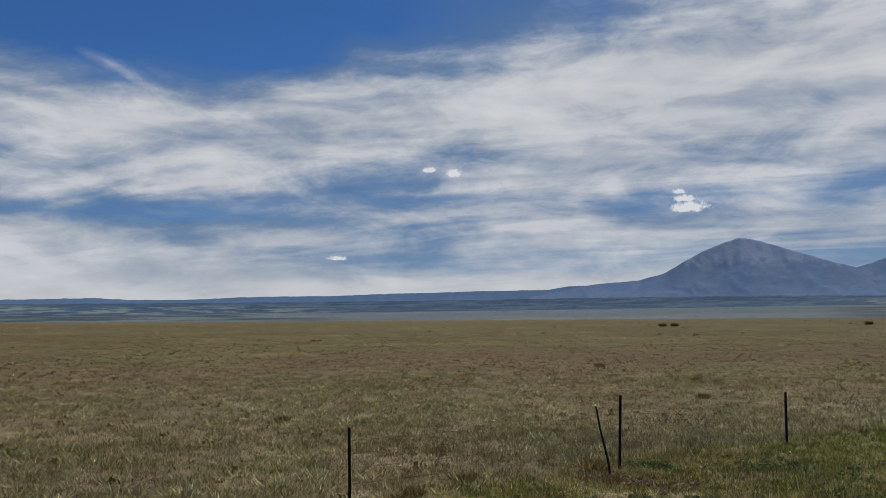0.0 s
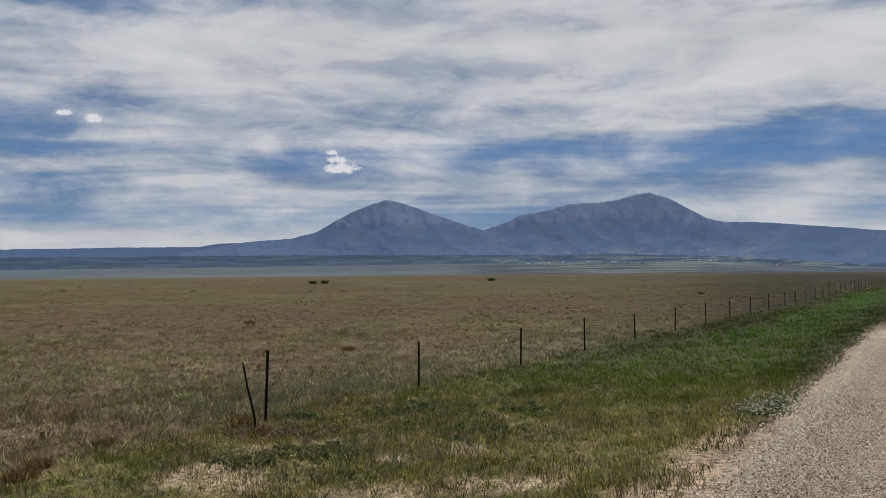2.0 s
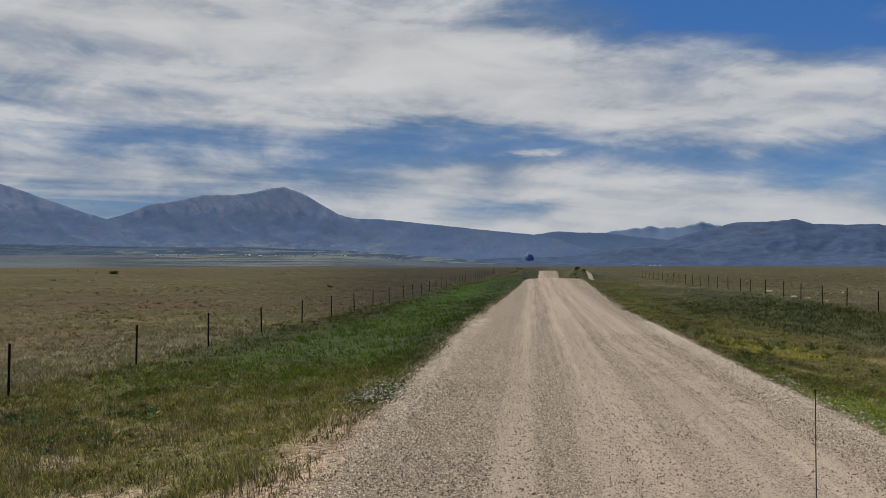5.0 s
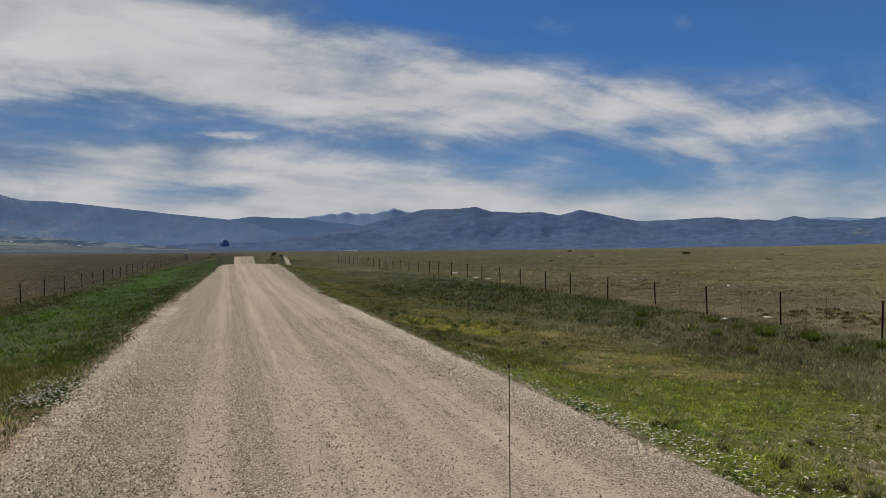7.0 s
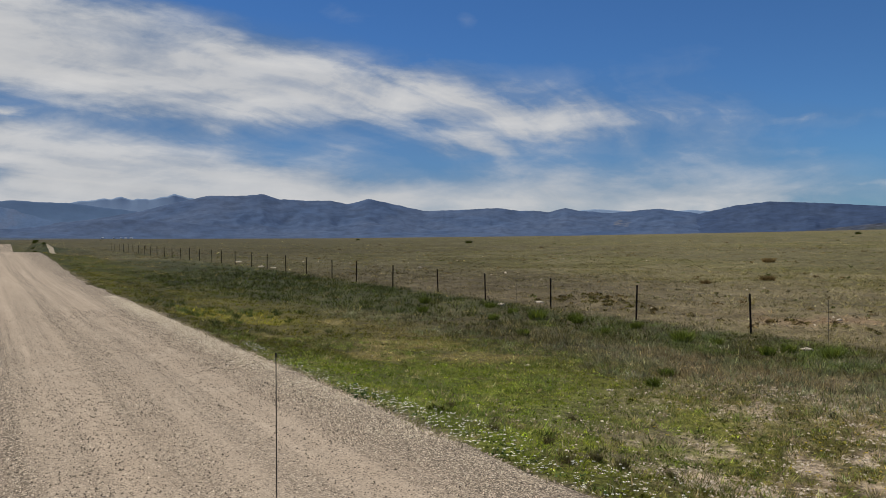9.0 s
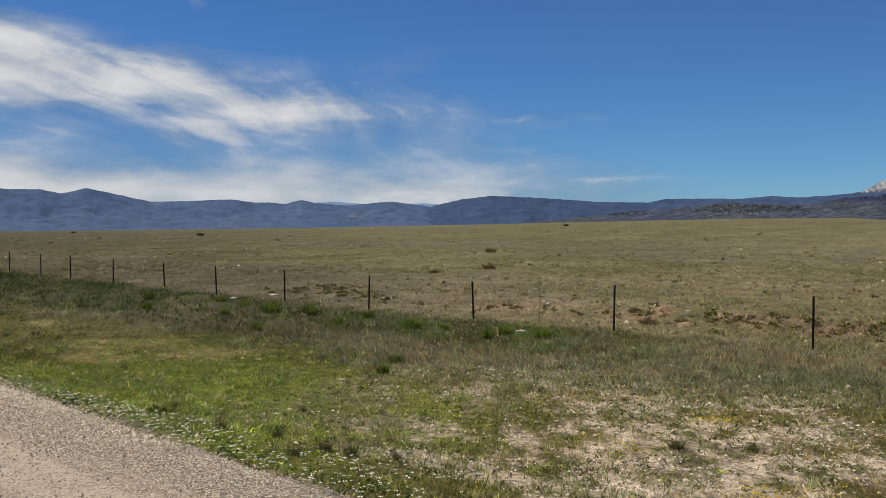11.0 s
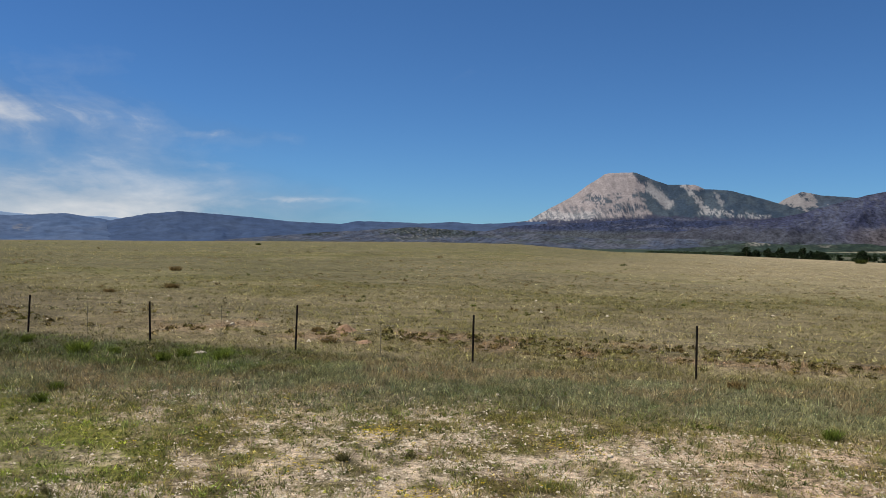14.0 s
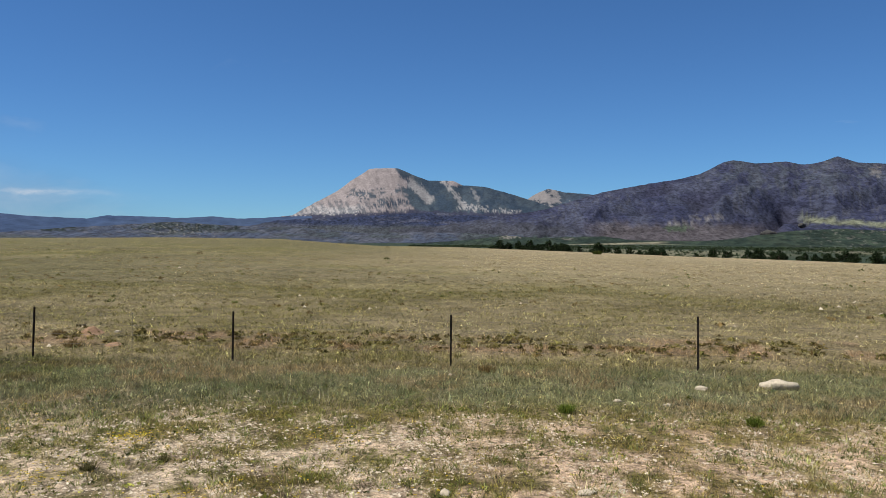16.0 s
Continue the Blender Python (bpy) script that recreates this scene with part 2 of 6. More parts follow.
def position(nt):
    return nt.nodes.new("ShaderNodeNewGeometry").outputs["Position"]


def ground_material():
    m, nt, p = material("prairie_ground", 0.95, 0.1)
    pos = position(nt)
    tint = nt.nodes.new("ShaderNodeAttribute")
    tint.attribute_name = "tint"
    fine, mid, wide = noise_node(nt, pos, 9.0, 6, 0.7), noise_node(nt, pos, 1.1, 5, 0.6), noise_node(nt, pos, 0.09, 5, 0.6)
    f = blend(nt, 1.0, ramp(nt, fine, [(0.37, 0.34), (0.5, 1.0), (0.63, 1.6)]), ramp(nt, mid, [(0.37, 0.72), (0.5, 1.0), (0.63, 1.24)]), "MULTIPLY")
    f = blend(nt, 1.0, f, ramp(nt, noise_node(nt, pos, 38.0, 4, 0.7), [(0.38, 0.55), (0.5, 1.0), (0.62, 1.35)]), "MULTIPLY")
    f = blend(nt, 1.0, f, ramp(nt, wide, [(0.3, 0.78), (0.55, 1.0), (0.75, 1.18)]), "MULTIPLY")
    col = blend(nt, 1.0, blend(nt, 1.0, tint.outputs["Color"], f, "MULTIPLY"), (0.82, 0.82, 0.82), "MULTIPLY")
    nt.links.new(col, p.inputs["Base Color"])
    bump(nt, p, blend(nt, 0.5, fine, mid), 0.8, 0.06)
    return m


def plant_material(name, translucent=0.35, lift=0.65):
    """Grass and leaves: the colour of each plant comes with its mesh. lift: how far the thin curled blades take the light from above."""
    m, nt, p = material(name, 0.85, 0.05)
    geo = nt.nodes.new("ShaderNodeNewGeometry")
    part_n = put_node(nt, "ShaderNodeVectorMath", i0=geo.outputs["Normal"], i1=(1 - lift, 1 - lift, 1 - lift))
    part_n.operation = "MULTIPLY"
    whole_n = put_node(nt, "ShaderNodeVectorMath", i0=part_n.outputs[0], i1=(0, 0, lift))
    whole_n.operation = "ADD"
    unit_n = put_node(nt, "ShaderNodeVectorMath", i0=whole_n.outputs[0])
    unit_n.operation = "NORMALIZE"
    nt.links.new(unit_n.outputs[0], p.inputs["Normal"])
    tint = nt.nodes.new("ShaderNodeAttribute")
    tint.attribute_name = "tint"
    rnd = nt.nodes.new("ShaderNodeNewGeometry").outputs["Random Per Island"]
    col = blend(nt, 1.0, tint.outputs["Color"], ramp(nt, rnd, [(0.0, 0.55), (1.0, 1.28)]), "MULTIPLY")
    nt.links.new(col, p.inputs["Base Color"])
    tr = put_node(nt, "ShaderNodeBsdfTranslucent", Color=col)
    mix = put_node(nt, "ShaderNodeMixShader", i0=translucent, i1=p.outputs[0], i2=tr.outputs[0])
    nt.links.new(mix.outputs[0], nt.nodes["Material Output"].inputs[0])
    return m


def road_material():
    m, nt, p = material("gravel_road", 0.95, 0.15)
    pos = position(nt)
    sep = put_node(nt, "ShaderNodeSeparateXYZ", Vector=pos)
    wav = noise_node(nt, pos, 0.12, 3, 0.5)
    # wheel tracks run along the road: packed pale dirt between bands of loose gravel
    x = math_node(nt, "ADD", sep.outputs[0], math_node(nt, "MULTIPLY", math_node(nt, "SUBTRACT", wav, 0.5), 0.7))
    loose = ramp(nt, math_node(nt, "DIVIDE", math_node(nt, "ADD", x, 2.6), 8.6), ROAD_BANDS)
    streak_co = put_node(nt, "ShaderNodeVectorMath", i0=pos, i1=(5.2, 0.05, 1.0))
    streak_co.operation = "MULTIPLY"
    streak = noise_node(nt, streak_co.outputs[0], 1.0, 6, 0.65)
    patch = noise_node(nt, pos, 0.7, 5, 0.6)
    amount = math_node(nt, "ADD", math_node(nt, "SUBTRACT", math_node(nt, "MULTIPLY", loose, 1.20), 0.02), math_node(nt, "ADD", math_node(nt, "MULTIPLY", math_node(nt, "SUBTRACT", streak, 0.5), 2.5), math_node(nt, "MULTIPLY", math_node(nt, "SUBTRACT", patch, 0.5), 0.7)))
    amount = math_node(nt, "MINIMUM", math_node(nt, "MAXIMUM", amount, 0.0), 1.0)
    v = nt.nodes.new("ShaderNodeTexVoronoi")
    v.inputs["Scale"].default_value = 58.0
    nt.links.new(pos, v.inputs["Vector"])
    v2 = nt.nodes.new("ShaderNodeTexVoronoi")
    v2.inputs["Scale"].default_value = 30.0
    nt.links.new(pos, v2.inputs["Vector"])
    pick = lambda tex, i: put_node(nt, "ShaderNodeSeparateColor", Color=tex.outputs["Color"]).outputs[i]
    # stones brightened at their middles, gaps darkened: shade between them put into the colour
    stone = blend(nt, 1.0, ramp(nt, v.outputs["Distance"], [(0.12, 1.25), (0.45, 0.9), (0.62, 0.35)]), ramp(nt, pick(v, 0), [(0.0, (0.062, 0.050, 0.036)), (0.25, (0.205, 0.160, 0.114)), (0.6, (0.395, 0.308, 0.220)), (1.0, (0.74, 0.62, 0.475))]), "MULTIPLY")
    stone = blend(nt, 1.0, stone, ramp(nt, pick(v2, 2), [(0.0, 0.68), (1.0, 1.28)]), "MULTIPLY")
    grain = noise_node(nt, pos, 55.0, 5, 0.75)
    dirt = blend(nt, 1.0, ramp(nt, patch, [(0.3, (0.375, 0.293, 0.212)), (0.7, (0.475, 0.378, 0.280))]), ramp(nt, grain, [(0.28, 0.55), (0.5, 1.0), (0.72, 1.30)]), "MULTIPLY")
    dirt = blend(nt, 1.0, dirt, ramp(nt, pick(v, 1), [(0.0, 0.34), (0.22, 0.90), (1.0, 1.12)]), "MULTIPLY")
    nt.links.new(blend(nt, math_node(nt, "MULTIPLY", amount, 0.88), dirt, stone), p.inputs["Base Color"])
    h = blend(nt, amount, blend(nt, 0.5, grain, patch), ramp(nt, v.outputs["Distance"], [(0.0, 1.0), (0.6, 0.0)]))
    bump(nt, p, h, 0.6, 0.015)
    return m


ROAD_BANDS = [(0.0, 0.7), (0.06, 0.65), (0.13, 0.85), (0.27, 0.80), (0.315, 0.30), (0.345, 0.30), (0.375, 0.80), (0.42, 0.75), (0.46, 0.22), (0.50, 0.30), (0.56, 0.12), (0.59, 0.55), (0.62, 0.50), (0.66, 0.25), (0.70, 0.48), (0.74, 0.22), (0.80, 0.28), (0.85, 0.7), (0.94, 0.95), (1.0, 1.0)]


def mottled(name, stops, scale, rough=0.9, bump_d=0.0, detail=6, spec=0.2, stretch=(1, 1, 1), second=None):
    """A matt surface whose colour runs through the stops by noise, in world metres."""
    m, nt, p = material(name, rough, spec)
    vec = put_node(nt, "ShaderNodeVectorMath", i0=position(nt), i1=stretch)
    vec.operation = "MULTIPLY"
    n = noise_node(nt, vec.outputs[0], scale, detail, 0.6)
    col = ramp(nt, n, stops)
    if second:
        n2 = noise_node(nt, vec.outputs[0], scale * second, detail, 0.65)
        col = blend(nt, 1.0, col, ramp(nt, n2, [(0.3, 0.70), (0.5, 1.0), (0.72, 1.3)]), "MULTIPLY")
    nt.links.new(col, p.inputs["Base Color"])
    if bump_d:
        bump(nt, p, n, 0.7, bump_d)
    return m


def hill_material(name, low, high, bare, bare_at=2.0, scale=0.02, grain=1.0):
    """Forest below, bare rock and scree above: the mesh carries how bare each place is."""
    m, nt, p = material(name, 0.95, 0.05)
    pos = position(nt)
    att = nt.nodes.new("ShaderNodeAttribute")
    att.attribute_name = "bare"
    n = noise_node(nt, pos, scale, 8, 0.65)
    n2 = noise_node(nt, pos, scale * 0.22, 5, 0.6)
    n3 = noise_node(nt, pos, scale * 3.5, 4, 0.6)
    forest = blend(nt, ramp(nt, n2, [(0.35, 0.0), (0.65, 1.0)]), low, high)
    forest = blend(nt, 1.0, forest, ramp(nt, n, [(0.36, 0.88 - 0.33 * grain), (0.5, 0.88), (0.64, 0.88 + 0.31 * grain)]), "MULTIPLY")
    rock = blend(nt, 1.0, bare, ramp(nt, n3, [(0.3, 0.68), (0.7, 1.0)]), "MULTIPLY")
    k = math_node(nt, "ADD", att.outputs["Fac"], math_node(nt, "MULTIPLY", math_node(nt, "SUBTRACT", n, 0.5), bare_at))
    nt.links.new(blend(nt, ramp(nt, k, [(0.44, 0.0), (0.56, 1.0)]), forest, rock), p.inputs["Base Color"])
    bump(nt, p, n, 0.5, 12.0 * grain)
    return m


def slope_material(name, grain, stretch=(0.2, 1.0, 1.7)):
    """Wooded and rocky slopes seen from afar: the mesh carries what grows where and the tints for haze and relief, the
    grain of trees comes on top, drawn out uphill.
    """
    m, nt, p = material(name, 0.95, 0.05)
    drawn = put_node(nt, "ShaderNodeVectorMath", i0=position(nt), i1=stretch)
    drawn.operation = "MULTIPLY"
    pos = drawn.outputs[0]
    tint = nt.nodes.new("ShaderNodeAttribute")
    tint.attribute_name = "tint"
    n, n2 = noise_node(nt, pos, 0.075, 6, 0.7), noise_node(nt, pos, 0.022, 5, 0.6)
    f = blend(nt, 1.0, ramp(nt, n, [(0.36, 0.82 - 0.44 * grain), (0.5, 0.82), (0.64, 0.82 + 0.36 * grain)]), ramp(nt, n2, [(0.36, 1 - 0.26 * grain), (0.5, 1.0), (0.64, 1 + 0.22 * grain)]), "MULTIPLY")
    nt.links.new(blend(nt, 1.0, tint.outputs["Color"], f, "MULTIPLY"), p.inputs["Base Color"])
    bump(nt, p, n, 0.5, 4.0 * grain)
    return m


# ---- shape of the land ----
# azimuths run clockwise from +y, in degrees; the field's far edge as seen from the road
EDGE_AZ = [-180, -120, -85, -71, -55, -40, -27, -9, 0, 8, 22, 38, 51, 57, 68, 75, 78, 82, 87, 95, 102, 110, 115, 130, 180]
EDGE_EL = [0.0, 0.1, 0.13, 0.07, 0.04, 0.0, -0.03, -0.12, -0.15, -0.15, -0.22, -0.16, 0.0, 0.1, 0.27, 0.25, 0.06, -0.17, -0.2, -0.42, -0.64, -0.82, -0.95, -1.0, 0.0]
EYE = 2.5
ROAD_L, ROAD_R, ROAD_MID = -2.0, 5.45, 1.72


def lattice(ix, iy, seed):
    h = (ix.astype(np.int64) * 374761393 + iy.astype(np.int64) * 668265263 + seed * 974634777) & 0x7FFFFFFF
    h = ((h ^ (h >> 13)) * 1274126177) & 0x7FFFFFFF
    return ((h ^ (h >> 16)) & 0xFFFF) / 65535.0


def value_noise(x, y, seed=0):
    """Smooth noise from 0 to 1 over arrays."""
    ix, iy = np.floor(x), np.floor(y)
    fx, fy = x - ix, y - iy
    fx, fy = fx * fx * (3 - 2 * fx), fy * fy * (3 - 2 * fy)
    a, b = lattice(ix, iy, seed), lattice(ix + 1, iy, seed)
    c, d = lattice(ix, iy + 1, seed), lattice(ix + 1, iy + 1, seed)
    return (a * (1 - fx) + b * fx) * (1 - fy) + (c * (1 - fx) + d * fx) * fy


def fbm(x, y, seed=0, octaves=4):
    total, amp, norm = 0.0, 1.0, 0.0
    for o in range(octaves):
        total = total + amp * value_noise(x * 2**o + 17.3 * o, y * 2**o - 9.1 * o, seed + o)
        norm, amp = norm + amp, amp * 0.5
    return total / norm


def step(a, b, x):
    k = np.clip((x - a) / (b - a), 0, 1)
    return k * k * (3 - 2 * k)


def mixed(a, b, k):
    return a + (b - a) * np.asarray(k)[..., None]


def road_z(y):
    """Height of the road's crown along its length: level here, then over two rises."""
    return np.interp(y, [-300, 48, 66, 80, 100, 112, 120, 135, 160, 200, 250, 288, 320, 343, 380, 600], [0, 0, 0.15, 0.30, 0.51, 0.60, 0.45, 0.0, -0.45, -1.15, -2.0, -2.5, -1.2, -0.10, -1.2, -8])


def bend(y):
    """How far the road has drawn over to +x at y."""
    return np.interp(y, [40, 52, 66, 85, 112, 200, 343, 420, 700], [0, 0.15, 0.55, 1.0, 1.55, 2.8, 4.9, 6.0, 10])


def banks(x, y):
    """Earth heaped on both sides of the road where it goes over the rise."""
    l, r = ROAD_L + bend(y) - x, x - ROAD_R - bend(y)
    left = 2.2 * step(0.0, 2.0, l) * (1 - 0.4 * step(2.2, 5.0, l)) * (1 - step(4.5, 9.0, l)) * np.exp(-(((y - 152) / 24) ** 2))
    right = 2.0 * step(0.0, 2.6, r) * (1 - step(3.2, 8.0, r)) * np.exp(-(((y - 198) / 34) ** 2)) + 0.9 * step(0.5, 4.0, r) * (1 - step(6, 12, r)) * np.exp(-(((y - 205) / 42) ** 2))
    lumps = 0.75 + 0.5 * fbm(x / 2.6, y / 7, 29, 3)
    return left * lumps, right * lumps


def edge_far(az):
    """How far off the field's edge lies."""
    return np.interp(az, [-180, 60, 74, 82, 130, 180], [950, 950, 700, 420, 420, 950])


def land(x, y):
    """Height of the ground at x, y (arrays)."""
    x, y = np.asarray(x, float), np.asarray(y, float)
    r = np.hypot(x, y)
    az = np.degrees(np.arctan2(x, y))
    rim = edge_far(az)
    top = EYE + rim * np.tan(np.radians(np.interp(az, EDGE_AZ, EDGE_EL)))
    k = np.clip((r - 45) / (rim - 45), 0, 1)
    z = -0.55 + (top + 0.55) * k
    z = z + (fbm(x / 9, y / 9, 3) - 0.5) * 0.10 * step(9, 20, np.abs(x - ROAD_MID)) + (fbm(x / 60, y / 60, 5) - 0.5) * 0.5 * step(40, 160, r) * (1 - k**3)
    z = z + step(25, 75, y) * (1 - step(150, 300, r)) * (0.42 * step(8, 20, x) - 0.18 * step(8, 14, -x))
    # the low bank past the fence, and the ditch's floor
    z = z + 0.22 * step(21.5, 25.5, x) * (1 - step(26, 60, x)) * step(-40, -5, -np.abs(y - 5) + 30)
    # past its edge the field breaks off into the valley, which climbs to the mountains
    past = np.clip((r - rim) / (4700 - rim), 0, 1)
    far_el = np.interp(az, [-180, -90, -60, -30, -14, -6, 6, 14, 70, 80, 100, 120, 180], [0.6, 0.95, 1.1, 1.3, 1.2, 0.35, 0.0, -0.25, -0.25, 0.4, 1.3, 1.3, 0.6])
    climb = EYE + r * np.tan(np.radians(-0.25 + (far_el + 0.25) * past ** (0.95 + 0.45 * step(-8, 4, az))))
    drop = top - 14 * step(0, 0.012, past)
    z = np.where(r > rim, np.maximum(drop, climb * step(0.02, 0.1, past) + drop * (1 - step(0.02, 0.1, past))), z)
    # the road's bed and its two ditches
    d = np.maximum(ROAD_L + bend(y) - x, x - ROAD_R - bend(y))
    bed = road_z(y)
    bed = bed - 0.17 + 0.13 * step(-1.3, -0.1, d) - 0.46 * step(0.0, 3.8, d)
    hold = (1 - step(4.0, 11.0, d)) * (1 - step(420, 520, np.abs(y)))
    z = z * (1 - hold) + bed * hold
    left, right = banks(x, y)
    return z + left + right


C = lambda *v: np.array(v)
STRAW, OLIVE, RUST, SAGE = C(0.355, 0.280, 0.112), C(0.205, 0.188, 0.054), C(0.205, 0.140, 0.054), C(0.235, 0.230, 0.098)
GREEN, LUSH, DEEP = C(0.182, 0.198, 0.034), C(0.162, 0.230, 0.020), C(0.084, 0.100, 0.020)
SOIL, PALE_SOIL, BROWN_SOIL = C(0.37, 0.275, 0.175), C(0.56, 0.435, 0.305), C(0.22, 0.155, 0.092)


def zones(x, y):
    """For places on the ground: its colour, the grass's colour, height and how thick it stands."""
    xr = x - bend(y)
    n1, n2, n3, n4 = fbm(x / 5, y / 5, 11), fbm(x / 24, y / 24, 21), fbm(x / 1.3, y / 1.3, 31), fbm(x / 2.5, y / 12, 41)
    r = np.hypot(x, y)
    one = np.ones(x.shape)
    # the field over on the x < 0 side: olive and brown
    left = mixed(mixed(OLIVE * one[..., None], STRAW, step(0.38, 0.70, n1)), RUST * 1.05, 0.9 * step(0.43, 0.60, n2 * 0.55 + n1 * 0.45))
    left = mixed(left, SAGE, 0.35 * step(0.5, 0.7, n3) * step(60, 20, r))
    left = mixed(left * 0.88, C(0.190, 0.152, 0.082), 0.36 * one)
    left = mixed(left, C(0.225, 0.150, 0.085), 0.45 * step(34, 48, r) * step(110, 75, r) * step(0.44, 0.56, n2))
    # the field past the other fence: paler straw green
    # pale sage grass and bare spots along that fence
    sage = step(-19, -15, x + (n1 - 0.5) * 5) * step(-11.5, -13, x + (n1 - 0.5) * 2) * step(8, 14, y) * step(60, 35, y)
    left = mixed(left, mixed(C(0.285, 0.268, 0.145) * one[..., None], C(0.20, 0.195, 0.10), step(0.42, 0.58, n3)), 0.8 * sage)
    left = mixed(left, C(0.33, 0.255, 0.15), 0.55 * step(0.56, 0.66, n3) * step(40, 25, r))
    right = mixed(mixed(C(0.300, 0.258, 0.125) * one[..., None], C(0.215, 0.194, 0.072), step(0.36, 0.62, n1)), C(0.220, 0.190, 0.100), 0.65 * step(0.42, 0.62, n2))
    right = mixed(right, C(0.34, 0.205, 0.120), 0.75 * step(0.50, 0.60, n3) * step(22.3, 23.3, x) * step(26, 25, x) * step(24, 15, y))
    right = mixed(right, C(0.400, 0.322, 0.190), 0.85 * step(38, 110, x - 0.5 * y + 60 * (n2 - 0.5)) * step(60, -10, y))
    # darkened by bearing: the grass's shading there is put into the colour
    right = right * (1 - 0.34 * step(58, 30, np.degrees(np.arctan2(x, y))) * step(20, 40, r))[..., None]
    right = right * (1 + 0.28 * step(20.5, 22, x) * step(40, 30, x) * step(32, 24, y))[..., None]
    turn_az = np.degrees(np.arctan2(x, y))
    # both fields darkened further by bearing and distance
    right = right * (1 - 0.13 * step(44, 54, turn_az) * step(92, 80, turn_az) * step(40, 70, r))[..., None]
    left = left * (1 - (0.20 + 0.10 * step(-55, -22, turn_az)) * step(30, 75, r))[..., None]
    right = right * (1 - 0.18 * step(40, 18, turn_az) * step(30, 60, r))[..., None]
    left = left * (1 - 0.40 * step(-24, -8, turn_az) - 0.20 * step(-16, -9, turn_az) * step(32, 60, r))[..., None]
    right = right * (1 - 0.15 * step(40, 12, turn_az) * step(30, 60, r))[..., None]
    side = step(-4, 4, xr - 2)
    col = left * (1 - side)[..., None] + right * side[..., None]
    height, thick = 0.10 + 0.08 * n1 + 0.09 * sage, 0.75 * one + 0.4 * sage
    # verge on the x < 0 side
    wob = (n1 - 0.5) * 3.0
    vl = step(-13.2, -11.6, x + wob * 0.6) * step(0, -1, xr - ROAD_L + 0.1) * (1 - 0.6 * step(118, 150, y))
    lush = step(15, 24, y + wob * 2.2 + (x + 6) * 0.4 + 7 * (n3 - 0.5))
    cl = mixed(mixed(mixed(STRAW, OLIVE, 0.4 * one) * 0.95, mixed(GREEN * 0.85 * one[..., None], DEEP * 1.15, step(0.40, 0.58, n4 * 0.5 + n3 * 0.5)), step(0.40, 0.54, n3 * 0.5 + n1 * 0.5)), mixed(LUSH * 0.78 * one[..., None], DEEP * 0.9, np.clip(0.75 * step(0.47, 0.62, n4) + 0.3 * step(15, 32, y), 0, 0.9)), lush)
    cl = mixed(cl, STRAW * 1.0, 0.6 * step(0.54, 0.64, n3) * (1 - lush))
    band = step(-10.5, -8.0, x + wob) * step(-4.2, -5.8, x + wob * 0.5) * step(20, 30, y)
    cl = mixed(cl, C(0.105, 0.180, 0.016), 0.75 * band)
    cl = mixed(cl, C(0.062, 0.094, 0.020), 0.6 * step(-5.2, -3.6, x + wob * 0.4) * step(18, 24, y))
    cl = mixed(cl, C(0.088, 0.080, 0.030), 0.85 * step(-8.2, -10.2, x + wob - 0.02 * (y - 40)) * step(30, 44, y))
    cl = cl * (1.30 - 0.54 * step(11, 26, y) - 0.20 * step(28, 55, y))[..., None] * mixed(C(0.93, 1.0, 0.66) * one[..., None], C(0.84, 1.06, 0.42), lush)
    cl = mixed(cl, RUST * 1.1, 0.3 * step(0.56, 0.66, n1) * (1 - lush))
    bald = np.clip(sum(step(1.3, 0.5, np.hypot((x - a) / w, (y - b) / w) + 1.8 * (n3 - 0.5)) for a, b, w in ((-9.5, 8.4, 0.9), (-7.6, 10.5, 0.5), (-9.6, 10.8, 0.5), (-7.0, 11.6, 0.45), (-5.4, 9.7, 0.7), (-4.7, 9.9, 0.6), (-10.4, 10.1, 0.5), (-6.4, 8.2, 0.8))), 0, 1)
    cl = mixed(cl, C(0.44, 0.345, 0.195), 0.6 * bald)
    col = mixed(col, cl, vl)
    height = height + vl * (0.03 * lush - 0.035 * (1 - lush))
    thick = thick + vl * 0.5
    # verge on the x > 0 side
    vr = step(0.0, 0.5, xr - ROAD_R) * step(21.4, 19.8, x + wob * 0.25) * (1 - 0.6 * step(100, 130, y))
    bright = step(5.5, 9, y + wob) * step(21, 15, y + wob) * step(13.5, 8.5, x + wob * 0.7 - 0.15 * (y - 10))
    grey = step(11.5, 14.5, x + wob * 0.8 - 2.2 * step(8, 3, y))
    cr = mixed(mixed(OLIVE * 0.95 * one[..., None], GREEN * 0.75, step(0.4, 0.6, n1)), mixed(C(0.285, 0.292, 0.160) * one[..., None], mixed(C(0.190, 0.205, 0.095) * one[..., None], C(0.340, 0.270, 0.155), step(0.44, 0.58, n1)), step(0.40, 0.58, n3)), grey)
    cr = mixed(cr, mixed(C(0.265, 0.340, 0.044) * one[..., None], C(0.165, 0.230, 0.034), step(0.42, 0.58, n3)), bright)
    cr = mixed(cr, mixed(C(0.155, 0.180, 0.030) * one[..., None], C(0.215, 0.205, 0.045), step(0.42, 0.60, n3)), 0.8 * step(17, 24, y) * step(13, 9, x))
    cr = mixed(cr, DEEP * 0.9, 0.60 * step(14, 21, y + (x - 9) * 0.4) * step(0.44, 0.60, n4))
    # a dark belt of tall grass before the fence, brown grass nearer by, straw and yellow patches
    belt = step(-1.2, 0.9, x - np.clip(12 + 0.25 * (37 - y), 10.8, 30) + wob * 0.7) * step(24, 28, y) * step(85, 55, y)
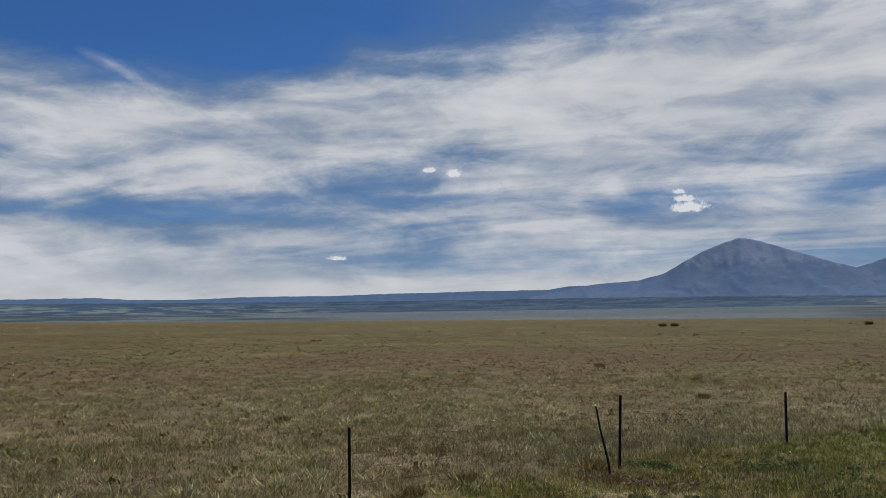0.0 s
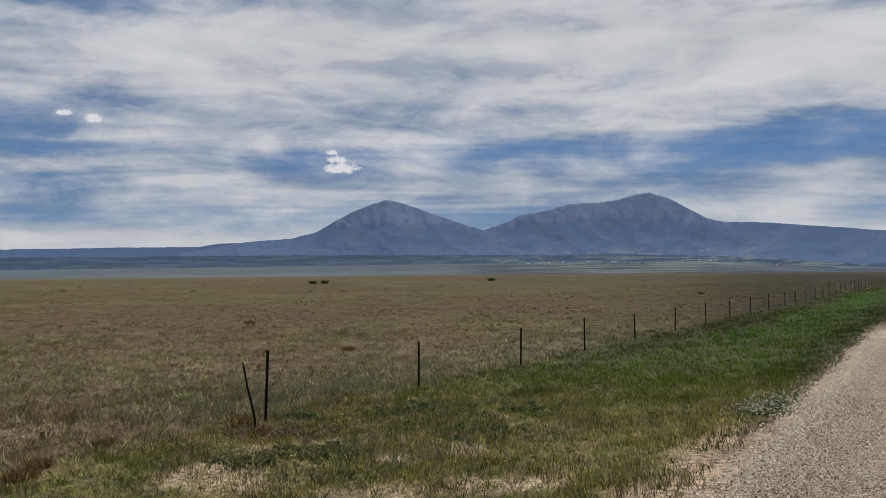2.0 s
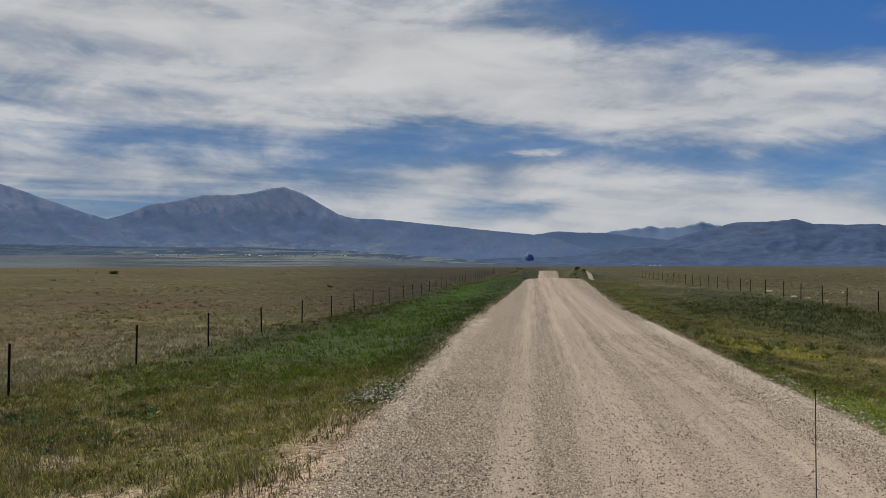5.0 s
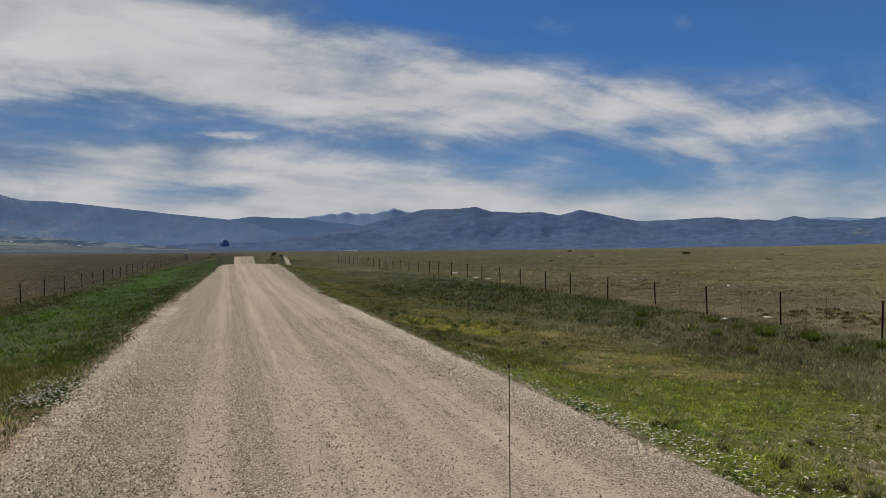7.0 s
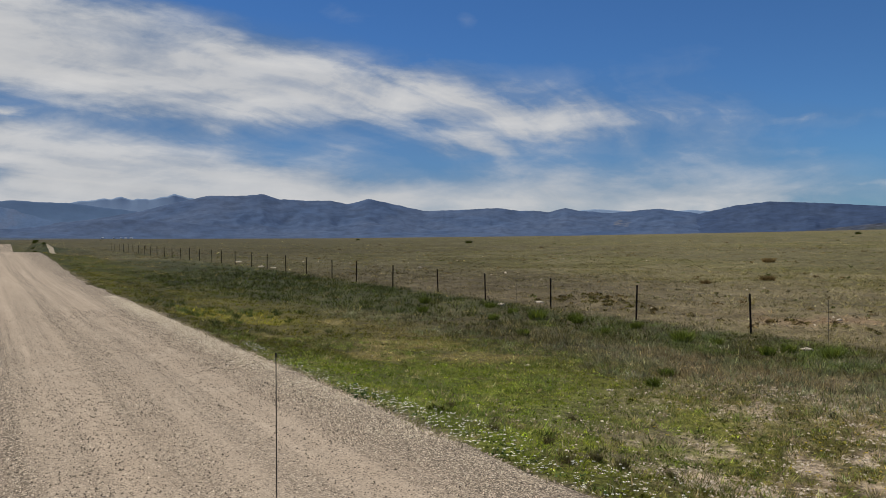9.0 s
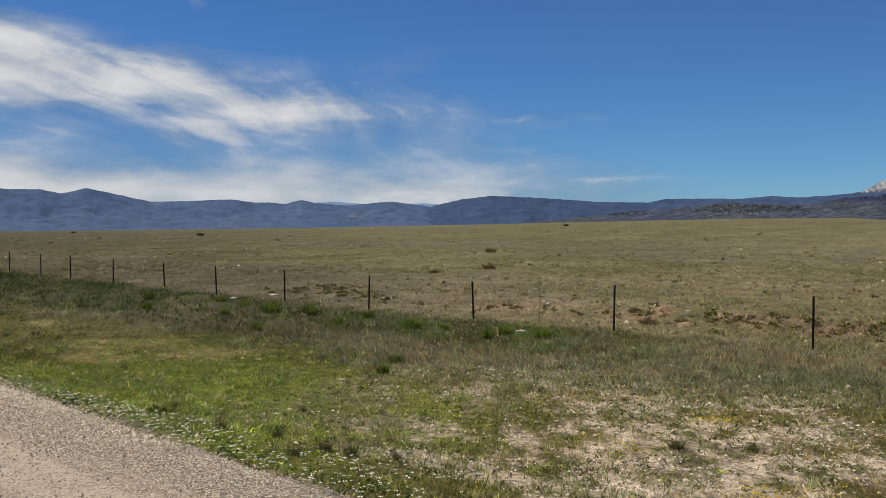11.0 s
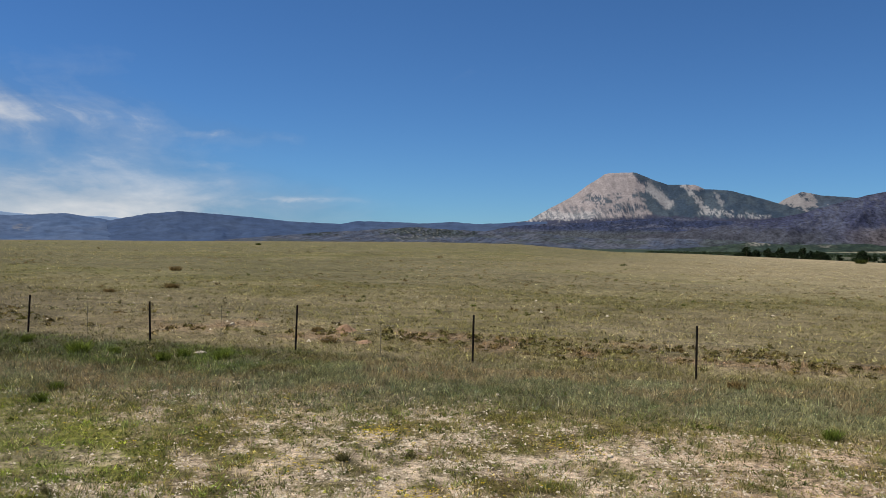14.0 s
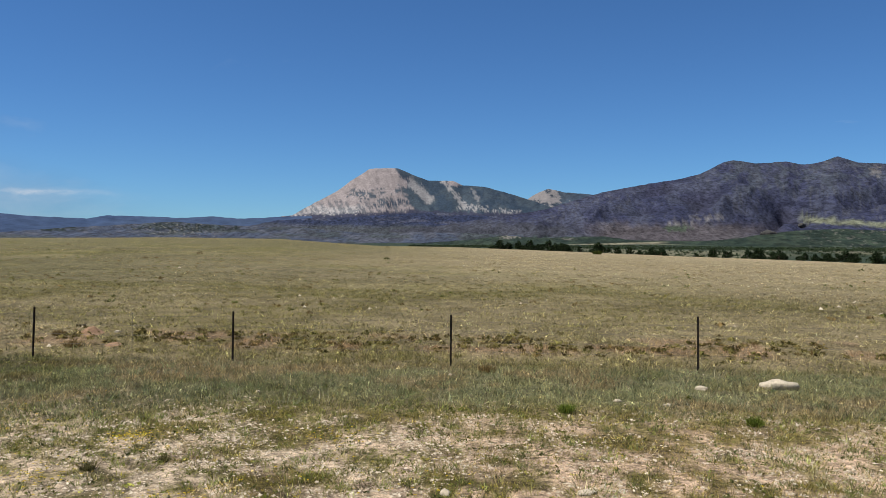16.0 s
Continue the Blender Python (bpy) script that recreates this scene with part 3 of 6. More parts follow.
    brown = step(12.2, 13.8, x + wob * 0.6) * step(15.5, 19, y + wob * 0.5) * step(28, 24.5, y) * step(20, 18.5, x)
    cr = mixed(cr, mixed(C(0.062, 0.096, 0.022) * one[..., None], C(0.125, 0.155, 0.040), step(0.46, 0.64, n3)), 0.85 * belt)
    cr = mixed(cr, mixed(C(0.185, 0.162, 0.078) * one[..., None], C(0.115, 0.120, 0.045), step(0.42, 0.60, n3)), 0.75 * brown)
    cr = mixed(cr, C(0.46, 0.43, 0.060), 0.85 * step(1.3, 0.6, np.hypot((x - 8.4) / 2.0, (y - 29.5) / 3.6) + 1.4 * (n3 - 0.5)))
    dry = sum(step(1.3, 0.5, np.hypot((x - a) / 0.75, (y - b) / 0.9) + 1.8 * (n3 - 0.5)) for a, b in ((10.5, 20.2), (11.2, 19.2), (9.1, 18.2), (11.3, 26.2), (7.6, 22.0), (10.8, 17.2), (11.6, 16.2)))
    cr = mixed(cr, C(0.58, 0.475, 0.265), 0.8 * np.clip(dry, 0, 1))
    cr = mixed(cr, mixed(C(0.13, 0.185, 0.035) * one[..., None], DEEP * 0.9, step(0.42, 0.56, n3)), 0.85 * step(15.5, 17, x + wob * 0.4) * step(8, 12, y + wob) * step(32, 20, y + wob))
    n5 = fbm(x / 0.3, y / 0.3, 47, 3)
    bare = step(12.0, 4.0, y - (x - 8) * 0.55 + wob * 0.9) * step(16.8, 12.5, x + wob * 0.5) * step(5.9, 7.8, x)
    bare = bare * (0.30 + 0.70 * step(0.40, 0.56, n1 * 0.2 + n3 * 0.3 + n5 * 0.5))
    cr = mixed(cr, mixed(C(0.37, 0.285, 0.150) * one[..., None], C(0.175, 0.185, 0.062), step(0.40, 0.54, n3)), bare * 0.85)
    cr = mixed(cr, C(0.43, 0.310, 0.185), 0.5 * bare * step(2, -3, y + wob))
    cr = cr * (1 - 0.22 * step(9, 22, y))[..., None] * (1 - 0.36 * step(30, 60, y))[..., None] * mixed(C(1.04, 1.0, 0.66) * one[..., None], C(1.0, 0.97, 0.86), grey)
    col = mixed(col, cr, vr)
    heaped = np.clip(sum(banks(x, y)) / 1.2, 0, 1)
    col = mixed(col, mixed(C(0.036, 0.050, 0.013) * one[..., None], C(0.085, 0.078, 0.030), step(0.48, 0.62, n1)), 0.92 * heaped)
    height = height * (1 - vr) + vr * (0.075 - 0.03 * bright + 0.06 * grey * n1 * 1.3 - 0.03 * bare + 0.05 * step(20, 35, y) + 0.09 * belt + 0.10 * brown)
    thick = thick * (1 - vr) + vr * (1.25 - 0.85 * bare * (0.5 + 0.5 * step(0.42, 0.56, n3)))
    soil = mixed(mixed(BROWN_SOIL * one[..., None], SOIL, step(0.35, 0.65, n3)), mixed(PALE_SOIL * 1.18 * one[..., None], C(0.60, 0.415, 0.275), 0.75 * step(4, -1, y + wob)), bare * step(0.40, 0.56, n3 * 0.4 + n1 * 0.2 + n5 * 0.4))
    # soil and grass hues darkened here: the shade between tufts, put into the ground
    ground = mixed(soil * 0.80, col * 0.50, np.clip(0.60 + 0.22 * vr * (1 - bare) + 0.22 * vl * lush - 0.75 * bare * vr * step(0.36, 0.60, n5 * 0.75 + n3 * 0.25), 0, 1))
    rim_l = step(0.55, 0.1, np.abs(xr - ROAD_L + 0.25)) + step(0.4, 0.1, np.abs(xr - ROAD_R - 0.2))
    scuffed = step(1.1, 0.5, np.abs(x - ROAD_L + 0.45) + 0.8 * (n3 - 0.5)) * step(15.5, 12, y)
    ground = mixed(ground, PALE_SOIL * 0.72, 0.7 * np.clip(rim_l, 0, 1) * step(0.42, 0.6, n3))
    ground = mixed(ground, C(0.50, 0.365, 0.245), 0.9 * scuffed)
    ground = mixed(ground, C(0.47, 0.355, 0.225), 0.85 * bald * vl)
    thick = thick * (1 - 0.65 * bald * vl)
    thick = thick * (1 - 0.35 * np.clip(rim_l, 0, 1)) * (1 - 0.75 * scuffed)
    return ground, col, height, thick, bare * vr


def ground_colour(x, y):
    """The ground's colour: near, the soil among the grass, darkened for the shade between tufts; farther off, the grass
    itself; then the valley with haze in its colour.
    """
    g, c, _, _, _ = zones(x, y)
    r, az = np.hypot(x, y), np.degrees(np.arctan2(x, y))
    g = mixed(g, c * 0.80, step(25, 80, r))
    rim = edge_far(az)
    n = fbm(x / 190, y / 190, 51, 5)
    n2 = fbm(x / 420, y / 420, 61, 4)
    # the valley's haze is put into these bluish ground colours
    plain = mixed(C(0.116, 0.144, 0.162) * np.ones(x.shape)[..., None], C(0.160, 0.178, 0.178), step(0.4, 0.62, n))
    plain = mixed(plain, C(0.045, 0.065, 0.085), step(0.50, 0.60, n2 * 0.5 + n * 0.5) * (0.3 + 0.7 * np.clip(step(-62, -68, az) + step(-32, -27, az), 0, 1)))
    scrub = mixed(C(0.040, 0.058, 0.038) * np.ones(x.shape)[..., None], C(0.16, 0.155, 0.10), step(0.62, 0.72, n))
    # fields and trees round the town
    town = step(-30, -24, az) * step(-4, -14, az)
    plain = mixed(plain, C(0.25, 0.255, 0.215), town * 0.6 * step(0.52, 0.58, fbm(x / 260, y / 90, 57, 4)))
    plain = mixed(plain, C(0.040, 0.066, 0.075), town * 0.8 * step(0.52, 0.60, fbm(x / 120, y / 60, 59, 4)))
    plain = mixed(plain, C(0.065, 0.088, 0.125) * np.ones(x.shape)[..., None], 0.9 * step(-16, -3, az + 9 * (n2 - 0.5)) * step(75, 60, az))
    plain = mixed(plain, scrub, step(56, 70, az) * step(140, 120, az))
    # the far grass is darkened by bearing too
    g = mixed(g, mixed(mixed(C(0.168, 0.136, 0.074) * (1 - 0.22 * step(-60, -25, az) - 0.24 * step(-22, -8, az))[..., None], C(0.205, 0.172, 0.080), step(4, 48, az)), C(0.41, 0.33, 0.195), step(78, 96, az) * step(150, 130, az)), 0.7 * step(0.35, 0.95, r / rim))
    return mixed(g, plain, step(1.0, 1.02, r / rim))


# ---- mesh helpers ----


def fast_mesh(name, verts, faces, mat, colours=None, smooth=False, attr="tint", data=None):
    """A mesh from arrays: all faces have the same number of corners."""
    me = bpy.data.meshes.new(name)
    verts, faces = np.asarray(verts, np.float32), np.asarray(faces, np.int32)
    n, per = faces.shape
    me.vertices.add(len(verts))
    me.vertices.foreach_set("co", verts.ravel())
    me.loops.add(n * per)
    me.loops.foreach_set("vertex_index", faces.ravel())
    me.polygons.add(n)
    me.polygons.foreach_set("loop_start", np.arange(0, n * per, per, dtype=np.int32))
    if smooth:
        me.polygons.foreach_set("use_smooth", np.ones(n, bool))
    if colours is not None:
        a = me.color_attributes.new("tint", "FLOAT_COLOR", "POINT")
        a.data.foreach_set("color", np.c_[np.asarray(colours, np.float32), np.ones(len(verts), np.float32)].ravel())
    if data is not None:
        a = me.attributes.new("bare", "FLOAT", "POINT")
        a.data.foreach_set("value", np.asarray(data, np.float32).ravel())
    me.update(calc_edges=True)
    me.validate()
    me.materials.append(mat)
    return me


def grid_faces(rows, cols, wrap=False):
    i, j = np.meshgrid(np.arange(rows - 1), np.arange(cols if wrap else cols - 1), indexing="ij")
    k = (j + 1) % cols
    return np.stack([i * cols + j, i * cols + k, (i + 1) * cols + k, (i + 1) * cols + j], -1).reshape(-1, 4)


def part(name, bm, mat, parent, label="", smooth=False):
    """Links a bmesh as one mesh object under a thing or a part."""
    me = bpy.data.meshes.new(name)
    bm.to_mesh(me)
    bm.free()
    if smooth:
        me.polygons.foreach_set("use_smooth", [True] * len(me.polygons))
    me.materials.append(mat)
    ob = new(name, me)
    ob.parent = parent
    if label:
        ob["label"] = label
    return ob


def tube(bm, points, radius, sides=6):
    """A tube through the points, with closed ends; radius may be a list."""
    rings = []
    for i, p in enumerate(points):
        p = Vector(p)
        a = Vector(points[max(i - 1, 0)])
        b = Vector(points[min(i + 1, len(points) - 1)])
        q = (b - a).to_track_quat("Z", "Y")
        r = radius[i] if isinstance(radius, (list, tuple)) else radius
        rings.append([bm.verts.new(p + q @ Vector((r * math.cos(t), r * math.sin(t), 0))) for t in (2 * math.pi * k / sides for k in range(sides))])
    for a, b in zip(rings, rings[1:]):
        for k in range(sides):
            bm.faces.new((a[k], a[(k + 1) % sides], b[(k + 1) % sides], b[k]))
    bm.faces.new(rings[0][::-1])
    bm.faces.new(rings[-1])
    return bm


def box(bm, x0, x1, y0, y1, z0, z1):
    v = [bm.verts.new(p) for p in ((x0, y0, z0), (x1, y0, z0), (x1, y1, z0), (x0, y1, z0), (x0, y0, z1), (x1, y0, z1), (x1, y1, z1), (x0, y1, z1))]
    for f in ((3, 2, 1, 0), (4, 5, 6, 7), (0, 1, 5, 4), (1, 2, 6, 5), (2, 3, 7, 6), (3, 0, 4, 7)):
        bm.faces.new([v[i] for i in f])
    return bm


def height_at(x, y):
    return float(land(np.array([x]), np.array([y]))[0])


# ---- ground and road ----
GROUND_MAT, ROAD_MAT = ground_material(), road_material()


def build_ground():
    rings = np.r_[0.4, np.geomspace(1.0, 4900, 260)]
    turns = np.radians(np.r_[np.arange(-180, -102, 3.0), np.arange(-102, -4, 0.7), np.arange(-4, 7, 0.12), np.arange(7, 129, 0.7), np.arange(129, 180, 3.0)])
    rr, aa = np.meshgrid(rings, turns, indexing="ij")
    x, y = rr * np.sin(aa), rr * np.cos(aa)
    v = np.stack([x, y, land(x, y)], -1).reshape(-1, 3)
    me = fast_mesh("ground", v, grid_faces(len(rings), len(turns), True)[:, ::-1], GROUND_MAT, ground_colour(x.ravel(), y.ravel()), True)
    tagged(new("ground", me), "dry prairie ground with patchy grass and bare soil", "ground", kind="structure")


def build_road():
    ys = np.r_[np.arange(-60, 120, 0.5), np.arange(120, 420, 2.0)]
    s = np.r_[0, np.linspace(0.012, 0.988, 31), 1]
    yy, ss = np.meshgrid(ys, s, indexing="ij")
    fray_l = (fbm(yy / 1.6, yy * 0 + 3, 71) - 0.5) * 0.9 + (fbm(yy / 9, yy * 0 + 5, 72) - 0.5) * 0.8
    fray_r = (fbm(yy / 1.6, yy * 0 + 8, 73) - 0.5) * 0.7 + (fbm(yy / 9, yy * 0 + 9, 74) - 0.5) * 0.5
    calm = 1 - 0.5 * step(30, 70, yy)
    x = (ROAD_L - 0.28 * calm + fray_l * 0.8 * calm) * (1 - ss) + (ROAD_R + 0.15 * calm + fray_r * calm) * ss + bend(yy)
    crown = 0.10 * (1 - (2 * ss - 1) ** 2) - 0.05
    rut = 0.012 * (fbm(x * 2.2, yy / 14, 75) - 0.5)
    rim = -0.10 * (np.abs(2 * ss - 1) > 0.99)
    z = road_z(yy) + crown + rut + rim + 0.0
    v = np.stack([x, yy, z + 0.03], -1).reshape(-1, 3)
    me = fast_mesh("road", v, grid_faces(len(ys), len(s))[:, ::-1], ROAD_MAT, None, True)
    tagged(new("road", me), "pale gravel road with packed wheel tracks", "road", kind="structure")


build_ground()
build_road()

# ---- mountains and hills ----


def mountain(name, label, category, mat, dist, crest, base_el, seed, spread=0.24, rough=1.0, spurs=9.0, bare=None, jag=0.03, back=0.25, tint=None, fold=2.0, peaky=False, fine=0.09):
    """A range whose crest follows the pairs (azimuth, elevation in degrees) at that distance; spurs run down from it to its foot."""
    az0, az1 = crest[0][0], crest[-1][0]
    cols = int((az1 - az0) / (fine if tint else 0.10)) + 1
    az = np.linspace(az0, az1, cols)
    el = np.interp(az, [c[0] for c in crest], [c[1] for c in crest])
    k = np.exp(-0.5 * (np.arange(-5, 6) / 1.2) ** 2)
    el = np.convolve(np.pad(el, 5, "edge"), k / k.sum(), "valid")
    el = el + jag * (fbm(az * 3.1, az * 0 + seed, seed, 4) - 0.5) * 2
    down = np.r_[np.linspace(0, 1, 54 if tint else 42), np.linspace(1.02, 1.5, 8)]
    aa, ss = np.meshgrid(az, down, indexing="ij")
    ee = np.repeat(el[:, None], len(down), 1)
    hi = np.tan(np.radians(ee)) * dist
    foot_r = dist * (1 - spread)
    foot = land(foot_r * np.sin(np.radians(az)), foot_r * np.cos(np.radians(az)))[:, None] - EYE - 9
    r = dist * (1 - spread * (1 - ss)) + np.where(ss > 1, dist * back * (ss - 1) * 0.5, 0)
    # ridged relief in the plan's metres: spurs run downhill, cut by smaller gullies
    px, py = np.radians(aa) * dist, r
    wx = px + 160 * (fbm(px / 420, py / 420, seed + 3) - 0.5) + 90 * (fbm(px / 130, py / 160, seed + 4) - 0.5)
    size = 4200.0 / spurs
    rid = 1 - np.abs(2 * fbm(wx / size, py / (size * fold) + seed, seed + 7, 3 if tint else 5) - 1) * 2.0
    rid2 = 1 - np.abs(2 * fbm(wx / (size * 0.36), py / (size * fold * 0.5) + seed, seed + 9, 3) - 1) * 2.0
    prof = np.where(ss <= 1, 0.35 * ss + 0.65 * ss ** 2.0, 1 - (ss - 1) * 1.6)
    swell = step(0.1, 0.6, ss) * np.clip((1.0 - ss) * 3.0, 0, 1)
    if peaky:
        # the single summits stand only on the topmost slopes
        kern = np.ones(41) / 41
        even = np.convolve(np.pad(hi[:, 0], 20, "edge"), kern, "valid")[:, None]
        body = EYE + foot + np.maximum(even - foot, 0) * prof + (hi - even) * np.clip(prof, 0, 1) ** 5
    else:
        body = EYE + foot + np.maximum(hi - foot, 0) * prof
    bumps = ((rid - 0.5) * 0.24 + (rid2 - 0.5) * (0.03 if tint else 0.07)) * rough * swell
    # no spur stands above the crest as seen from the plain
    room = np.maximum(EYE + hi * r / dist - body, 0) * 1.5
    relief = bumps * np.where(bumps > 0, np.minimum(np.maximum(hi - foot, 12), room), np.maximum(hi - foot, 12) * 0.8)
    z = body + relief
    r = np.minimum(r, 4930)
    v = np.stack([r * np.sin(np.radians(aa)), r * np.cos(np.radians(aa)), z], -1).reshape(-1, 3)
    b = bare(aa, np.degrees(np.arctan((z - EYE) / r)), ss, rid) if bare else ss * 0
    hue = np.clip(tint(aa, np.degrees(np.arctan((z - EYE) / r)), ss, rid), 0.01, 0.8).reshape(-1, 3) if tint else None
    me = fast_mesh(name, v, grid_faces(*aa.shape)[:, ::-1], mat, hue, True, data=b.ravel())
    return tagged(new(name, me), label, category, "mountains and hills")


SLOPES, SCREE_SLOPES, BLUE_SLOPES, SLOPES_BELT = slope_material("wooded_slopes", 1.0), slope_material("scree_slopes", 0.4), slope_material("hazy_slopes", 0.18, (1.0, 0.2, 1.7)), slope_material("pine_belt", 0.35, (1.0, 0.2, 1.7))


def laid(col, other, k):
    return col + (np.asarray(other) - col) * np.asarray(k)[..., None]


def patch(aa, ee, a, e, wa, we, seed, torn=0.9):
    """A torn patch round an azimuth and elevation."""
    d = np.hypot((aa - a) / wa, (ee - e) / we) + torn * (fbm(aa * 5, ee * 8, seed) - 0.5) * 2
    return step(1.1, 0.7, d)


def plain_hue(aa, c):
    return np.ones(aa.shape)[..., None] * np.array(c)


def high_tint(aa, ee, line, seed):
    """Forest with bare grey-violet rock above the tree line, which sends tongues of scree down the gullies; the blue of
    haze is put into both hues.
    """
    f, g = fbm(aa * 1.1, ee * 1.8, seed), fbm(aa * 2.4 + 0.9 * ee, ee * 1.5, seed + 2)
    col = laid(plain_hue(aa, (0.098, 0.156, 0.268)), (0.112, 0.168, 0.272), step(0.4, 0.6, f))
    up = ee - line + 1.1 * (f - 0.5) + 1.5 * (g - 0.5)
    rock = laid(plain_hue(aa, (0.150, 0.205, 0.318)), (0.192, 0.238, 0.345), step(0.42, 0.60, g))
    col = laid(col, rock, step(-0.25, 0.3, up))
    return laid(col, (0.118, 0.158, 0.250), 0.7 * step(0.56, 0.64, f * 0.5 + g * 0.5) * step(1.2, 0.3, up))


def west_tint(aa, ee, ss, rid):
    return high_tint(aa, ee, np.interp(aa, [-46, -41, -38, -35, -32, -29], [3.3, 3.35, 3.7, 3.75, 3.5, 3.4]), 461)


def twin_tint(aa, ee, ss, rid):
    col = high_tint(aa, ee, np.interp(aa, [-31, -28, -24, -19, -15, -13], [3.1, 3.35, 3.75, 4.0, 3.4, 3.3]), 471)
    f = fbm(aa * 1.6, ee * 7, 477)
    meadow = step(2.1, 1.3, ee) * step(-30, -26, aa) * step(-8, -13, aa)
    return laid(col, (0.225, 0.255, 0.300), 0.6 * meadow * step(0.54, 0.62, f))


def belt_tint(aa, ee, ss, rid):
    """Dark pine woods broken by level strips of meadow, with blue haze put into both hues."""
    f, g = fbm(aa * 0.55, ee * 11, 481), fbm(aa * 1.8, ee * 16, 483)
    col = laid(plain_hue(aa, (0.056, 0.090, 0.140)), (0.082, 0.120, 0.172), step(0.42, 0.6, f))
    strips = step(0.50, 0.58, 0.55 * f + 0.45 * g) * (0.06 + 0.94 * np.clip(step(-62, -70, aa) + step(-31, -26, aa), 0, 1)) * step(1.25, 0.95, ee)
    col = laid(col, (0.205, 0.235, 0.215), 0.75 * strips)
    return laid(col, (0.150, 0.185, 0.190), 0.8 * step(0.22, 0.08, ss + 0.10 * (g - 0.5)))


# the blue of distance haze is put into these forest and rock colours
FAR_BLUE = hill_material("hazy_forest", (0.080, 0.136, 0.234), (0.090, 0.144, 0.242), (0.140, 0.192, 0.285), 0.6, 0.012, grain=0.14)
PALE_BLUE = hill_material("hazy_peaks", (0.23, 0.32, 0.46), (0.24, 0.325, 0.46), (0.26, 0.33, 0.45), 0.5, 0.012, grain=0.1)
MID_BLUE = hill_material("hazy_ridge", (0.064, 0.102, 0.186), (0.086, 0.120, 0.196), (0.17, 0.175, 0.200), 0.9, 0.014, grain=0.55)
MID_DARK = hill_material("hazy_hills", (0.042, 0.068, 0.134), (0.058, 0.086, 0.152), (0.13, 0.135, 0.155), 0.9, 0.016, grain=0.5)
SCREE = hill_material("scree_peak", (0.048, 0.066, 0.098), (0.066, 0.084, 0.108), (0.235, 0.218, 0.218), 1.2, 0.018)

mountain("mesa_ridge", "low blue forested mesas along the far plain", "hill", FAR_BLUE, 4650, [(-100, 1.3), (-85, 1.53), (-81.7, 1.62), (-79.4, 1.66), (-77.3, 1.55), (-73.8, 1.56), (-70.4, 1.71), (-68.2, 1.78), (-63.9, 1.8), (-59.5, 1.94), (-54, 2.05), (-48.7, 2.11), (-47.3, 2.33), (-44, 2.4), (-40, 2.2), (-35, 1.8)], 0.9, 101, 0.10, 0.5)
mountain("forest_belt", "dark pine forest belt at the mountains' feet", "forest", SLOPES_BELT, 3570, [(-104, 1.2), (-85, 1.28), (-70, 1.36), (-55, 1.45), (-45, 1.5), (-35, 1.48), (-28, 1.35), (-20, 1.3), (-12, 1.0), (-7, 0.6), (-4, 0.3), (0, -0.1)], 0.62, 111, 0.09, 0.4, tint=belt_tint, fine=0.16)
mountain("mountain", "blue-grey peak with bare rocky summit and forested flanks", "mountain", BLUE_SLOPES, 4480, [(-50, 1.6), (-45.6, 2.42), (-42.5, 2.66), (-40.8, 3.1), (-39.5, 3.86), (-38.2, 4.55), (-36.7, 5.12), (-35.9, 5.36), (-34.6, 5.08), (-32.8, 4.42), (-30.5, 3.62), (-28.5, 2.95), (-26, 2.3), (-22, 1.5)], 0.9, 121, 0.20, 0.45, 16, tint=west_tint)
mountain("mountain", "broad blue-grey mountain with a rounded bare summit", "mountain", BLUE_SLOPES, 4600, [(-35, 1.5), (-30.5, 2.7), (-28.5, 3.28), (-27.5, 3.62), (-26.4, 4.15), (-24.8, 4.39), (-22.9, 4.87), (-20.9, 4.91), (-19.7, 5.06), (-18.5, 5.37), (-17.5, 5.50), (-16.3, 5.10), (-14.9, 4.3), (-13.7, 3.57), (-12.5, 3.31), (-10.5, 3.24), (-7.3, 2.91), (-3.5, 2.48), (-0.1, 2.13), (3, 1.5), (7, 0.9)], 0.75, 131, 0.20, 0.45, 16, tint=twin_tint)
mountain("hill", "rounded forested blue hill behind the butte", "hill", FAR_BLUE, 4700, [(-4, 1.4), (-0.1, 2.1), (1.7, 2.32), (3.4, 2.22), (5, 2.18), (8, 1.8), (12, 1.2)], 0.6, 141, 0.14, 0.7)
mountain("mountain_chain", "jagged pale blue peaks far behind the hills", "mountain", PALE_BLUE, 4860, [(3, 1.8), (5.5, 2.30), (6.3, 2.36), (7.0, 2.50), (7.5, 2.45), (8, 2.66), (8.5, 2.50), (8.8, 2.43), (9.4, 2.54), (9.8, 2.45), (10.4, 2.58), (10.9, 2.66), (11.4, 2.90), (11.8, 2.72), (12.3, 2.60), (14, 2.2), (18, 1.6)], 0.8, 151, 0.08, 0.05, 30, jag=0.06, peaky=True)
